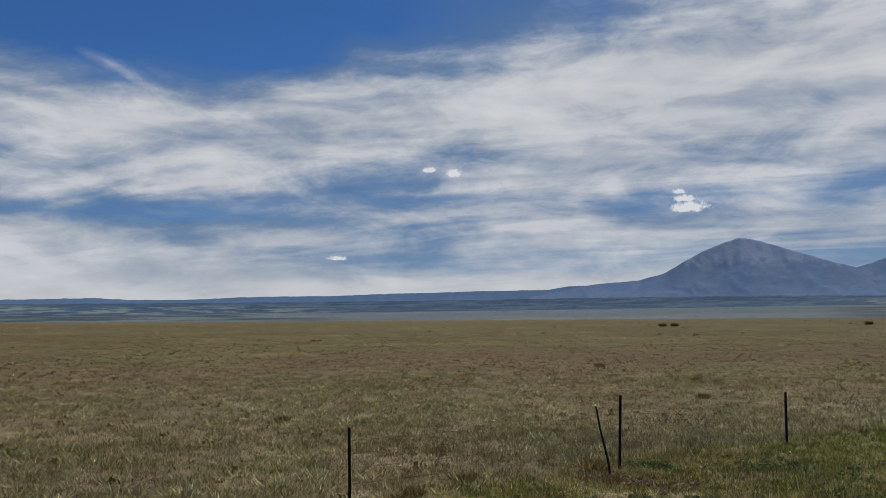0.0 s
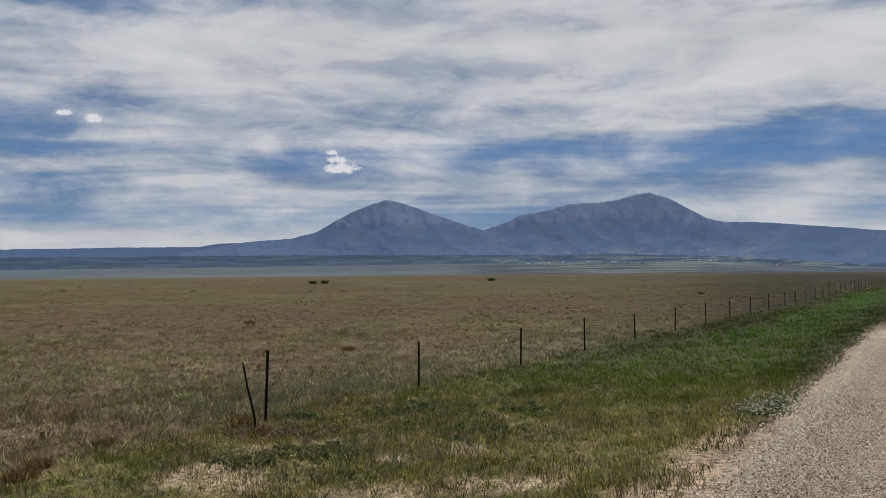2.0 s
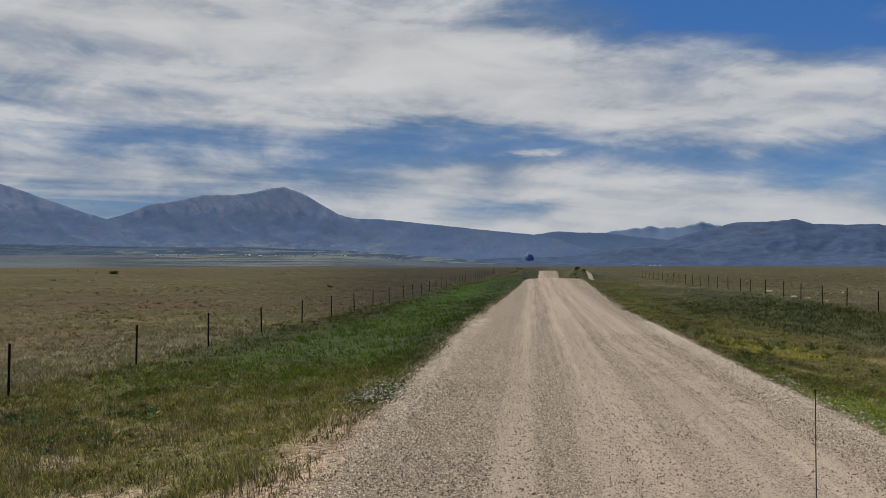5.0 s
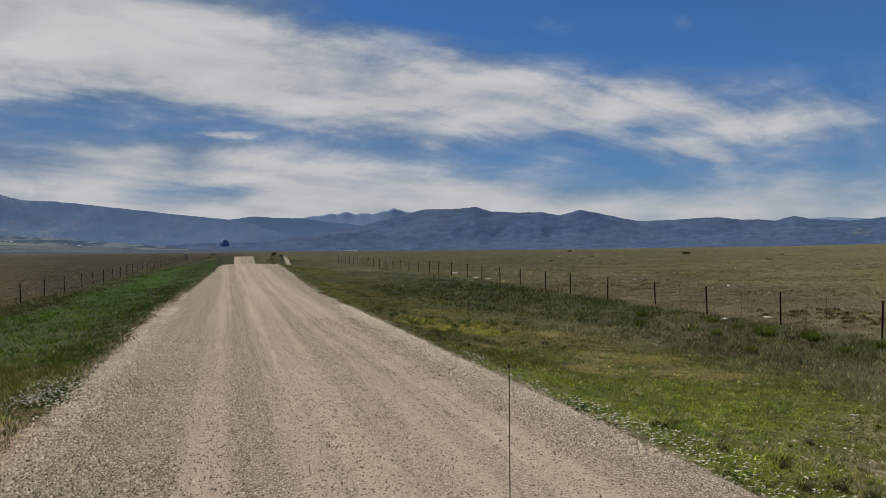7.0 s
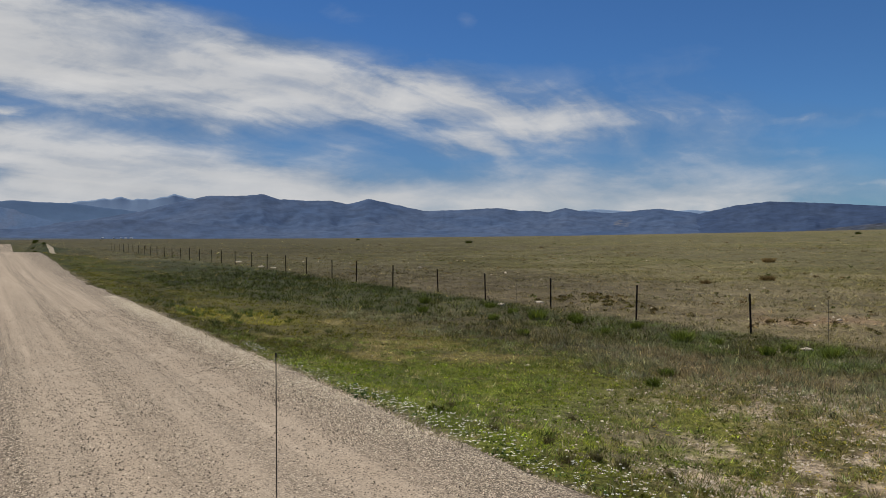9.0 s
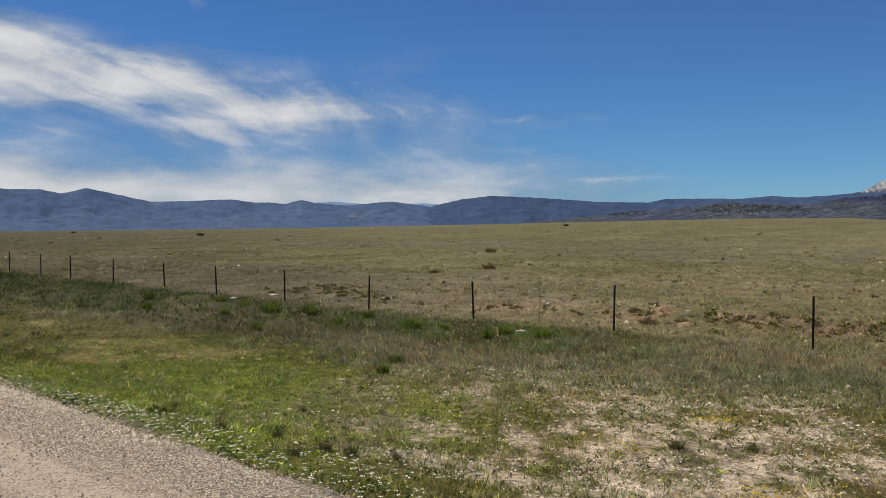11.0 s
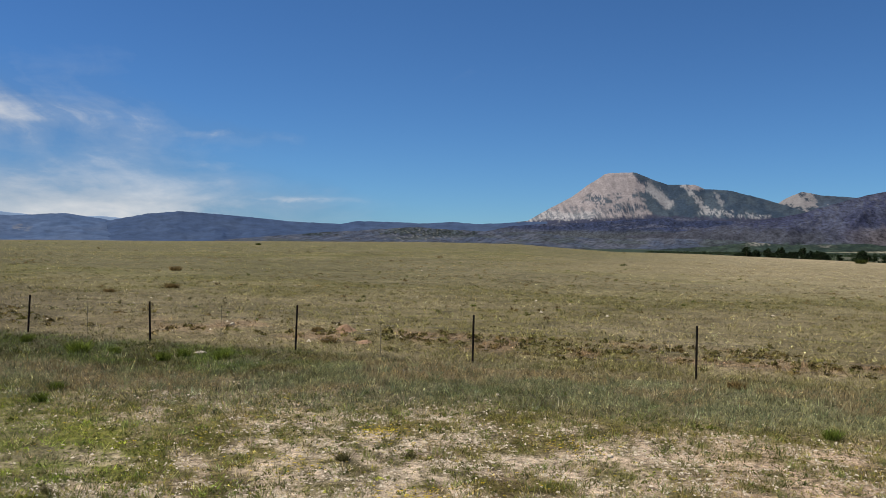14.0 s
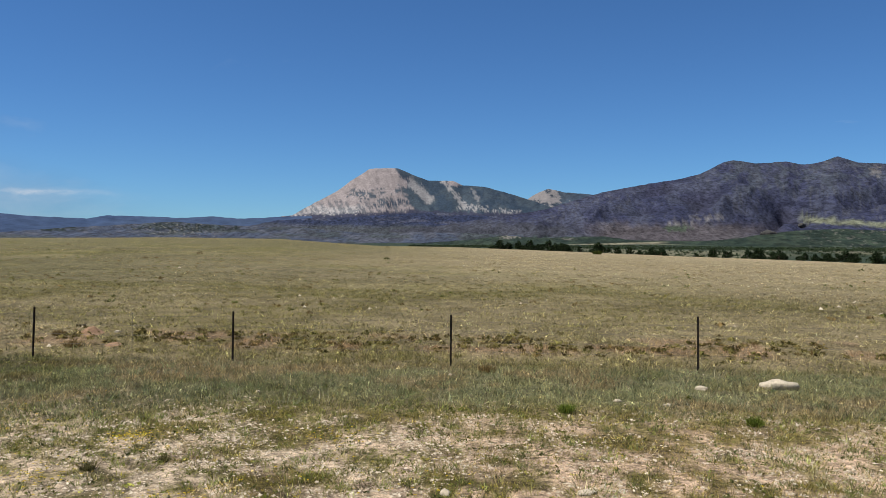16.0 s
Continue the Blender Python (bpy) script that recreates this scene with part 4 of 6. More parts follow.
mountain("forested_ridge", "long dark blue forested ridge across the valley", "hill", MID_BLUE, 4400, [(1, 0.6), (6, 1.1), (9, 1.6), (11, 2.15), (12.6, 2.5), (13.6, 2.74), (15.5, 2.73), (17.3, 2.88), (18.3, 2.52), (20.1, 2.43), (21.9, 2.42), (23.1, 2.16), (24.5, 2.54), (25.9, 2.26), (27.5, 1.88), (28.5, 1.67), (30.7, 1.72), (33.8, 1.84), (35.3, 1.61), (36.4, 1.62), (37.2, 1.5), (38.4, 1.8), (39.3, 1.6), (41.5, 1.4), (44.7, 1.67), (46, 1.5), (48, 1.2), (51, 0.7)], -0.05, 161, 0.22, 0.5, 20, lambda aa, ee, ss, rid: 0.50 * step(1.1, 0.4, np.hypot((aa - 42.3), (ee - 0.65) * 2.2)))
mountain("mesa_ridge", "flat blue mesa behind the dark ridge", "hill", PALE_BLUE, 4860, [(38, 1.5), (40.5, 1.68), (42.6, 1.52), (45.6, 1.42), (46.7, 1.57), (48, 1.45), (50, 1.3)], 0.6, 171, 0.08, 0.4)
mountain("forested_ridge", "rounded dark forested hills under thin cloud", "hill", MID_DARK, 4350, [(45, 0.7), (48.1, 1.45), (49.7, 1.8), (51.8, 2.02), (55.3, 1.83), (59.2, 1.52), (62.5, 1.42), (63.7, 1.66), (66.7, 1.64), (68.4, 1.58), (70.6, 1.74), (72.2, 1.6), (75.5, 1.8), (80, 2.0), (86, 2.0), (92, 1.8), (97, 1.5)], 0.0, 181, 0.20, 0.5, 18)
def scrub_tint(aa, ee, ss, rid):
    f, g = fbm(aa * 1.3, ee * 5, 401), fbm(aa * 7, ee * 12, 403)
    col = laid(plain_hue(aa, (0.058, 0.070, 0.102)), (0.080, 0.086, 0.108), step(0.4, 0.65, f))
    col = laid(col, (0.056, 0.066, 0.064), 0.7 * step(0.52, 0.66, fbm(aa * 0.6, ee * 4, 405)))
    col = laid(col, (0.024, 0.032, 0.030), np.clip(patch(aa, ee, 68.6, 1.0, 3.6, 0.30, 407) + patch(aa, ee, 61, 0.75, 1.5, 0.2, 408), 0, 1) * step(0.36, 0.5, g))
    return laid(col, (0.27, 0.25, 0.22), 0.5 * step(0.64, 0.70, g) * step(3.5, 1.5, np.abs(aa - 68)))


def chute(aa, ee, a0, e0, a1, e1, width, seed):
    """A torn strip of scree from one place on the slope down to another."""
    k = np.clip(((aa - a0) * (a1 - a0) + (ee - e0) * (e1 - e0)) / ((a1 - a0) ** 2 + (e1 - e0) ** 2), 0, 1)
    d = np.hypot(aa - a0 - k * (a1 - a0), ee - e0 - k * (e1 - e0)) + 0.5 * (fbm(aa * 6, ee * 7, seed) - 0.5)
    return step(width, width * 0.5, d)


def scree_tint(aa, ee, ss, rid):
    f, g = fbm(aa * 1.6, ee * 2.4, 411), fbm(aa * 6, ee * 7, 413)
    speck, ribs = fbm(aa * 13, ee * 14, 412, 3), fbm(aa * 6 + 2.5 * ee, ee * 2.2, 414)
    base = np.interp(aa, [75, 77, 80, 84, 87, 91, 96], [1.85, 1.95, 2.1, 2.35, 2.3, 2.25, 2.2])
    col = laid(plain_hue(aa, (0.040, 0.060, 0.088)), (0.060, 0.080, 0.102), step(0.4, 0.6, f))
    rock, pale = np.array((0.296, 0.258, 0.256)), np.array((0.360, 0.345, 0.345))
    side = np.interp(ee, [1.5, 2.3, 3.0, 4.0, 5.3], [84.8, 84.4, 83.9, 83.5, 83.2])
    peak = step(0.30, -0.30, aa - side + 2.2 * (f - 0.5) + 1.2 * (g - 0.5))
    stone = laid(plain_hue(aa, rock), rock * 0.80, 0.8 * step(0.46, 0.60, ribs))
    stone = laid(stone, pale, 0.8 * step(2.75, 2.45, ee + 0.5 * (f - 0.5)) * step(81.5, 80.0, aa))
    woods = patch(aa, ee, 80.9, 3.45, 1.3, 0.40, 417) * step(0.42, 0.52, speck) + 0.62 * step(3.15, 2.65, ee + 0.9 * (f - 0.5)) * step(0.47, 0.55, 0.35 * speck + 0.65 * ribs)
    woods = woods + patch(aa, ee, 82.6, 2.9, 1.2, 0.35, 418) * step(0.38, 0.50, speck) + chute(aa, ee, 83.35, 5.1, 84.4, 3.7, 0.22, 416)
    col = laid(col, stone, peak * (1 - 0.92 * np.clip(woods, 0, 1)))
    # the shoulder beyond: dark woods with pale chutes, and a bare top
    strips = chute(aa, ee, 84.0, 4.4, 85.3, 3.2, 0.42, 421) + chute(aa, ee, 86.3, 4.5, 87.9, 2.7, 0.20, 422) + 0.6 * chute(aa, ee, 88.4, 3.9, 88.8, 3.2, 0.16, 423) + chute(aa, ee, 93.0, 3.3, 94.0, 3.2, 0.18, 424)
    strips = strips + (chute(aa, ee, 87.6, 2.65, 89.4, 2.55, 0.30, 425) + chute(aa, ee, 90.0, 2.35, 91.6, 2.3, 0.26, 426)) * step(0.40, 0.52, speck)
    col = laid(col, pale * 0.86, 0.85 * np.clip(strips, 0, 1) * (1 - peak))
    col = laid(col, rock, patch(aa, ee, 87.1, 4.4, 0.7, 0.28, 419, 0.5))
    return laid(col, (0.046, 0.050, 0.080), step(0.10, -0.10, ee - base + 0.5 * (g - 0.5)))


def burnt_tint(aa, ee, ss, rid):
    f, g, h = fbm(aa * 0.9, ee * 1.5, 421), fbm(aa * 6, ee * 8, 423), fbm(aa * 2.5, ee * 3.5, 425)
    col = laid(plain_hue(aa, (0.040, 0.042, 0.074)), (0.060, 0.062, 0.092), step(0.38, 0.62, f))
    # darker woods in hollows, lighter spurs: the relief's shade is put into the colour
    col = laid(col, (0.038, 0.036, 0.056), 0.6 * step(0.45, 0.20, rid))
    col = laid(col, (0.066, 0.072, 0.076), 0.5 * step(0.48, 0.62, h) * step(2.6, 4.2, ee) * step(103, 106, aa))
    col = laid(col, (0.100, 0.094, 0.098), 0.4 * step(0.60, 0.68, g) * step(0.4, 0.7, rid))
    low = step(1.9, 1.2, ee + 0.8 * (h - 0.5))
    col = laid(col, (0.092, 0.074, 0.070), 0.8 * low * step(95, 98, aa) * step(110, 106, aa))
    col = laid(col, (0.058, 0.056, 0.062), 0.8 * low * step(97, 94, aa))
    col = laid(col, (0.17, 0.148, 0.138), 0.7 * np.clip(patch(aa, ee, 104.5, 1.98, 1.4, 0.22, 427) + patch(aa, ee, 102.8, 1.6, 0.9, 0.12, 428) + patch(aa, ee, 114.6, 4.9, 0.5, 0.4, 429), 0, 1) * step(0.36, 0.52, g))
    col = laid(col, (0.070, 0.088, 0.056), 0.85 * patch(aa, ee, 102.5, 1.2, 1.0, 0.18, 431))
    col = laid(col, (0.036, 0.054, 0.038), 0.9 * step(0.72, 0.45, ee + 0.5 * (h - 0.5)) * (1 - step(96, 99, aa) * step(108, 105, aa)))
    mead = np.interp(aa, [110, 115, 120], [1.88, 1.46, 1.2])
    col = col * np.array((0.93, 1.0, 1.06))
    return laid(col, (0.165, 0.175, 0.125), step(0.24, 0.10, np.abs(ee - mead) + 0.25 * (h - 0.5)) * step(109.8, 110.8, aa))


def foot_tint(aa, ee, ss, rid):
    f, g = fbm(aa * 2.2, ee * 6, 441), fbm(aa * 7, ee * 12, 443)
    col = laid(plain_hue(aa, (0.025, 0.038, 0.029)), (0.040, 0.055, 0.039), step(0.42, 0.62, f))
    col = laid(col, (0.22, 0.20, 0.175), 0.85 * np.clip(0.45 * step(0.66, 0.70, g) * step(109, 112, aa) + patch(aa, ee, 91, 0.55, 0.8, 0.14, 445) + 0.7 * patch(aa, ee, 95, 0.45, 0.8, 0.08, 446), 0, 1) * step(0.38, 0.5, g))
    line = np.interp(aa, [93.5, 101.6], [-0.08, 0.27])
    return laid(col, (0.235, 0.215, 0.150), step(0.085, 0.05, np.abs(ee - line)) * step(93.2, 94.2, aa) * step(102.2, 101, aa))


def ridge_tint(aa, ee, ss, rid):
    f, g = fbm(aa * 0.45, ee * 5 - 0.25 * aa, 451), fbm(aa * 5, ee * 9, 453)
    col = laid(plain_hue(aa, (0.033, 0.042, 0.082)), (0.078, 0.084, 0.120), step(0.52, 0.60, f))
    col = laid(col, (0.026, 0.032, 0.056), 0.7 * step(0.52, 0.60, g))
    return laid(col, (0.070, 0.076, 0.078), 0.8 * step(1.4, 1.0, ee + 0.6 * (f - 0.5)))


mountain("scrub_hill", "low scrub-covered grey-brown hill beyond the field", "hill", SLOPES, 3000, [(54, 0.1), (58, 0.5), (61, 0.8), (64, 1.0), (66.5, 1.22), (68, 1.32), (70, 1.2), (73, 1.1), (77, 1.0), (80, 0.75), (82.5, 0.7), (84.5, 0.85), (88, 0.8), (94, 0.6)], -0.1, 191, 0.28, 1.1, 9, tint=scrub_tint, fold=1.0)
mountain("mountain", "bare pinkish scree peak with dark forested gullies", "mountain", SCREE_SLOPES, 4560, [(73, 1.5), (75.8, 1.92), (77.2, 2.75), (78.8, 3.6), (80, 4.52), (81.2, 5.28), (83.1, 5.33), (84.4, 4.78), (85.3, 4.48), (87, 4.49), (87.7, 4.18), (89.3, 4.08), (90.9, 3.65), (92.4, 3.2), (94.5, 2.5), (97, 1.7)], 0.8, 201, 0.20, 0.55, 12, tint=scree_tint, fold=1.6, fine=0.07)
mountain("mountain", "small pale rocky peak in a gap between mountains", "mountain", SCREE, 4800, [(89.5, 2.2), (92.2, 3.15), (92.9, 3.62), (93.7, 3.97), (94.9, 3.71), (96.5, 3.59), (98.5, 3.3), (102, 2.6)], 1.2, 211, 0.10, 0.8, 18, lambda aa, ee, ss, rid: 0.30 + 0.30 * step(2.4, 3.0, ee) * step(95, 94, aa))
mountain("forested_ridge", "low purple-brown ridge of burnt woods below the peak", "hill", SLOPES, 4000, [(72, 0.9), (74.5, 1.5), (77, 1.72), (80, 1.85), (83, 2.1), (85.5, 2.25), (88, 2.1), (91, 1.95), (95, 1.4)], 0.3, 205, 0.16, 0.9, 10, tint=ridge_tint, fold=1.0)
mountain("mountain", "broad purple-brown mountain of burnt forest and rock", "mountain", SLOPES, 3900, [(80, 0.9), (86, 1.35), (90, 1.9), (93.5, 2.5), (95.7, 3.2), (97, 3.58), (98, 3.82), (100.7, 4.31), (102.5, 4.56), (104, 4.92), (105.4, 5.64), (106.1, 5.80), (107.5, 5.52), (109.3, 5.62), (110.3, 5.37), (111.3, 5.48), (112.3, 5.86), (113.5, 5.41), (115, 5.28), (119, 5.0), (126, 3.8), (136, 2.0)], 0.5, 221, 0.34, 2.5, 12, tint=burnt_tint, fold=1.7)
mountain("foothill", "dark green wooded foothill with a pale meadow strip", "hill", SLOPES, 2300, [(84, 0.0), (88, 0.3), (90.9, 0.66), (93, 0.5), (95, 0.55), (97.5, 0.66), (99.5, 0.42), (102, 0.34), (105, 0.45), (106.5, 0.6), (108, 0.88), (110, 1.12), (112.4, 1.25), (115, 1.12), (120, 0.9), (130, 0.4)], -0.3, 231, 0.40, 0.8, 12, tint=foot_tint, fold=1.0)

# ---- grass ----
GRASS_MAT = plant_material("grass_blades", 0.30)
LEAF_MAT = plant_material("leaves", 0.20, 0.5)
TREE_LEAF_MAT = plant_material("tree_leaves", 0.15, 0.0)
FIELD_GRASS_MAT = plant_material("field_grass", 0.32)
rng = np.random.default_rng(7)


def scatter(count, r0, r1, a0, a1, power=1.0):
    """Places spread over a ring sector."""
    r = np.sqrt(r0**2 + (r1**2 - r0**2) * rng.random(count) ** power)
    a = np.radians(a0 + (a1 - a0) * rng.random(count))
    return r * np.sin(a), r * np.cos(a)


def blades(x, y, z, colour, height, radius, per, width, lean=0.6):
    """Tufts of narrow triangular blades at the places given."""
    n = len(x)
    turn = rng.random((n, per)) * 2 * np.pi
    off = radius[:, None] * np.sqrt(rng.random((n, per)))
    bx, by = x[:, None] + off * np.cos(turn), y[:, None] + off * np.sin(turn)
    h = height[:, None] * (0.45 + 0.75 * rng.random((n, per)))
    la = turn + rng.normal(0, 0.9, (n, per))
    ln = h * lean * 1.5 * rng.random((n, per)) + off * 0.5
    face = rng.random((n, per)) * np.pi
    w = width * (0.6 + 0.8 * rng.random((n, per)))
    if np.ndim(width):
        w = np.asarray(width)[:, None] * (0.6 + 0.8 * rng.random((n, per)))
    ex, ey = np.cos(face) * w / 2, np.sin(face) * w / 2
    zb = np.broadcast_to(z[:, None] - 0.02, bx.shape)
    v = np.stack([np.stack([bx - ex, by - ey, zb], -1), np.stack([bx + ex, by + ey, zb], -1), np.stack([bx + ln * np.cos(la), by + ln * np.sin(la), zb + 0.02 + h], -1)], 2)
    jitter = np.exp(rng.normal(-0.05, 0.30, (n, per)))[..., None] * np.exp(rng.normal(-0.05, 0.32, (n, 1)))[..., None]
    warm = rng.normal(0, 0.06, (n, per))[..., None] * np.array([1.0, 0.2, -0.6])
    c = np.repeat(np.clip(colour[:, None, :] * jitter * (1 + warm), 0.01, 0.8)[:, :, None, :], 3, 2)
    return v.reshape(-1, 3), c.reshape(-1, 3)


def grass_band(name, label, count, r0, r1, per, width, tall, spread, mat):
    x, y = scatter(count, r0, r1, -98, 126)
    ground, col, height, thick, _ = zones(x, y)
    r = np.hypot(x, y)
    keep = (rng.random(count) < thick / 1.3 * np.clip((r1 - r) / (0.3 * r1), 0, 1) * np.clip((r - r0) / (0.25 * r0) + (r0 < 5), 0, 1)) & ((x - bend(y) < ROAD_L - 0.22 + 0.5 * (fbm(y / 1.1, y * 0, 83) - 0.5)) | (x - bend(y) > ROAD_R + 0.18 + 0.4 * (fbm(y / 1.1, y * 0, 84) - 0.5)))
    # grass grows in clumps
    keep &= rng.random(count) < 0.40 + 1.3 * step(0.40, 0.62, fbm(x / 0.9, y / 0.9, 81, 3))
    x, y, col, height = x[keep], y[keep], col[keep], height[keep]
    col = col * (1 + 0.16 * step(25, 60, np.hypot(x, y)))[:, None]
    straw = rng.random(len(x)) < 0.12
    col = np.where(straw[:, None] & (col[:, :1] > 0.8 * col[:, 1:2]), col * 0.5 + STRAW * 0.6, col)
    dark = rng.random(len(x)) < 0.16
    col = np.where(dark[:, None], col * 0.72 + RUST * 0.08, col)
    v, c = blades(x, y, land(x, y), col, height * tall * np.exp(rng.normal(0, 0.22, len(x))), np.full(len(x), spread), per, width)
    me = fast_mesh(name, v, np.arange(len(v)).reshape(-1, 3), mat, c)
    tagged(new(name, me), label, "grass", kind="stuff")


grass_band("grass_near", "tufts of dry and green prairie grass by the roadside", 135000, 2.6, 27, 8, 0.013, 0.85, 0.08, GRASS_MAT)
grass_band("grass_middle", "clumps of olive and straw prairie grass", 125000, 17, 72, 7, 0.028, 0.72, 0.16, FIELD_GRASS_MAT)
grass_band("grass_far", "clumpy dry grass across the open field", 130000, 48, 210, 5, 0.085, 0.65, 0.34, FIELD_GRASS_MAT)
grass_band("grass_distant", "thin dry grass clumps toward the horizon", 55000, 140, 480, 4, 0.20, 0.8, 0.7, FIELD_GRASS_MAT)


def tussocks(name, label, places, colours, sizes, per, category="shrub"):
    """Low round clumps of leaves, many in one mesh."""
    x, y = places
    n = len(x)
    z = land(x, y)
    th, ph = rng.random((n, per)) * 2 * np.pi, np.arccos(rng.random((n, per)))
    rad = sizes[:, None] * (0.55 + 0.45 * rng.random((n, per)))
    cx = x[:, None] + rad * np.sin(ph) * np.cos(th)
    cy = y[:, None] + rad * np.sin(ph) * np.sin(th)
    cz = z[:, None] + rad * np.cos(ph) * 0.62
    p = np.stack([cx, cy, cz], -1)
    s = (sizes[:, None] * 0.24)[..., None]
    v = np.stack([p + rng.normal(0, 1, p.shape) * s for _ in range(3)], 2)
    v[..., 2] = np.maximum(v[..., 2], z[:, None, None] - 0.03)
    c = np.repeat((colours[:, None, :] * np.exp(rng.normal(0, 0.22, (n, per)))[..., None])[:, :, None, :], 3, 2)
    me = fast_mesh(name, v.reshape(-1, 3), np.arange(n * per * 3).reshape(-1, 3), LEAF_MAT, c.reshape(-1, 3))
    tagged(new(name, me), label, category, kind="stuff")


def off_road(x, y, gap=1.0):
    return (x - bend(y) < ROAD_L - gap) | (x - bend(y) > ROAD_R + gap)


# brown and grey-green low scrub over both fields
x, y = scatter(13000, 13, 130, -98, 126, 1.05)
k = ((x < -12.5) | ((x > 21.5) & (rng.random(len(x)) < 0.6))) & (fbm(x / 7, y / 7, 91) > 0.48)
x, y = x[k], y[k]
pick = rng.random(len(x))[:, None]
tussocks("low_scrub", "low brown and grey-green scrub in the grass", (x, y), np.where(pick < 0.5, RUST * 0.95, np.where(pick < 0.8, OLIVE * 0.85, DEEP * 1.25)), 0.06 + 0.18 * rng.random(len(x)) ** 2, 16)
x, y = scatter(1500, 90, 640, -98, 126)
k = (np.abs(x) > 26) & (fbm(x / 70, y / 70, 95) > 0.46)
x, y = x[k], y[k]
tussocks("field_bushes", "scattered dark bushes out in the dry field", (x, y), np.where(rng.random(len(x))[:, None] < 0.6, DEEP * 0.75, RUST * 0.5), 0.12 + 0.55 * rng.random(len(x)) ** 3, 22)
# cushions of short growth close to the road, and over the bank past the fence
x, y = scatter(50000, 5, 30, -98, 126, 1.25)
ground, col, height, thick, bare = zones(x, y)
k = off_road(x, y, 0.3) & (rng.random(len(x)) < 0.35 + 0.9 * step(0.45, 0.6, fbm(x / 1.1, y / 1.1, 141))) & (rng.random(len(x)) < 1 - 0.55 * bare)
x, y, col = x[k], y[k], col[k]
tussocks("ground_cushions", "short cushions of grass and weeds on stony soil", (x, y), col * np.exp(rng.normal(0.10, 0.48, (len(x), 1))), 0.02 + 0.05 * rng.random(len(x)) ** 1.5, 8, "weed")
x, y = scatter(26000, 20, 85, -98, 126)
k = (((x < -12.5) & (rng.random(len(x)) < 0.5)) | (x > 21)) & (fbm(x / 2.2, y / 2.2, 143) > 0.5)
x, y = x[k], y[k]
_, col, _, _, _ = zones(x, y)
tussocks("field_cushions", "short clumps of olive growth in the dry field", (x, y), col * np.exp(rng.normal(-0.15, 0.46, (len(x), 1))), 0.05 + 0.10 * rng.random(len(x)) ** 2, 10, "weed")
x = rng.normal(24.2, 0.9, 900)
y = rng.uniform(-14, 30, 900)
k = fbm(x / 2.5, y / 4, 147) > 0.46
x, y = x[k], y[k]
tussocks("bank_scrub", "brown scrub along the low bank past the fence", (x, y), mixed(np.tile(RUST, (len(x), 1)), OLIVE, rng.random(len(x))) * np.exp(rng.normal(-0.25, 0.25, (len(x), 1))), 0.05 + 0.12 * rng.random(len(x)), 30)
# upright dry stalks on the near verge
x, y = scatter(17000, 6.5, 20, -85, -8)
k = (x < ROAD_L - 0.35) & (x > -12.5) & (fbm(x / 1.4, y / 1.4, 151) + 0.16 * step(18, 9, y) > 0.58)
x, y = x[k], y[k]
v, c = blades(x, y, land(x, y), np.where(rng.random((len(x), 1)) < 0.6, C(0.40, 0.305, 0.16), OLIVE * 0.9) * np.exp(rng.normal(0, 0.25, (len(x), 1))), 0.07 + 0.13 * rng.random(len(x)), np.full(len(x), 0.05), 4, 0.013, 0.22)
tagged(new("dry_stalks", fast_mesh("dry_stalks", v, np.arange(len(v)).reshape(-1, 3), GRASS_MAT, c)), "upright dry straw stalks on the roadside verge", "grass", kind="stuff")


def bunches(name, label, places, hues, tall, spread, per, width):
    """Bunch grass: thick tufts, each of one hue, with thin stems fanning out of it."""
    x, y = places
    n = len(x)
    hue = np.array(hues)[rng.integers(0, len(hues), n)] * np.exp(rng.normal(0, 0.20, (n, 1)))
    size = 0.6 + 0.8 * rng.random(n)
    v, c = blades(x, y, land(x, y), hue, tall * size, spread * size, per, width, 0.75)
    tagged(new(name, fast_mesh(name, v, np.arange(len(v)).reshape(-1, 3), FIELD_GRASS_MAT, c)), label, "grass", kind="stuff")


x, y = scatter(15000, 8, 48, -98, -8, 1.1)
k = (x < -12.3) & (rng.random(len(x)) < 0.15 + 1.1 * step(0.42, 0.60, fbm(x / 2.6, y / 2.6, 161, 3)))
bunches("bunch_grass", "pale straw and sage bunch grass in the dry field", (x[k], y[k]), [(0.36, 0.31, 0.165), (0.27, 0.26, 0.12), (0.20, 0.21, 0.085), (0.215, 0.145, 0.075), (0.30, 0.27, 0.135)], 0.135, 0.17, 20, 0.022)
x, y = scatter(9000, 9, 32, 20, 126, 1.0)
k = (x > 12.0 + 3.2 * step(9, 4, y)) & (x < 20.3) & (rng.random(len(x)) < 0.2 + 1.0 * step(0.45, 0.60, fbm(x / 2.0, y / 2.0, 163, 3)))
bunches("sage_grass", "tall grey-green grass along the fence", (x[k], y[k]), [(0.225, 0.248, 0.135), (0.170, 0.205, 0.092), (0.285, 0.240, 0.145), (0.125, 0.130, 0.070)], 0.155, 0.12, 20, 0.010)
x, y = scatter(7000, 5.5, 18, 15, 126, 1.0)
_, _, _, _, bare = zones(x, y)
k = (x > ROAD_R + 0.4) & (x < 16.5) & (bare > 0.2) & (rng.random(len(x)) < 0.25 + 0.9 * step(0.44, 0.58, fbm(x / 0.9, y / 0.9, 165, 3)))
bunches("stony_tufts", "small green and straw tufts among pale stones", (x[k], y[k]), [(0.205, 0.225, 0.062), (0.29, 0.27, 0.095), (0.40, 0.31, 0.165), (0.140, 0.170, 0.048)], 0.10, 0.08, 16, 0.010)
x, y = scatter(9000, 6, 24, 10, 75, 1.0)
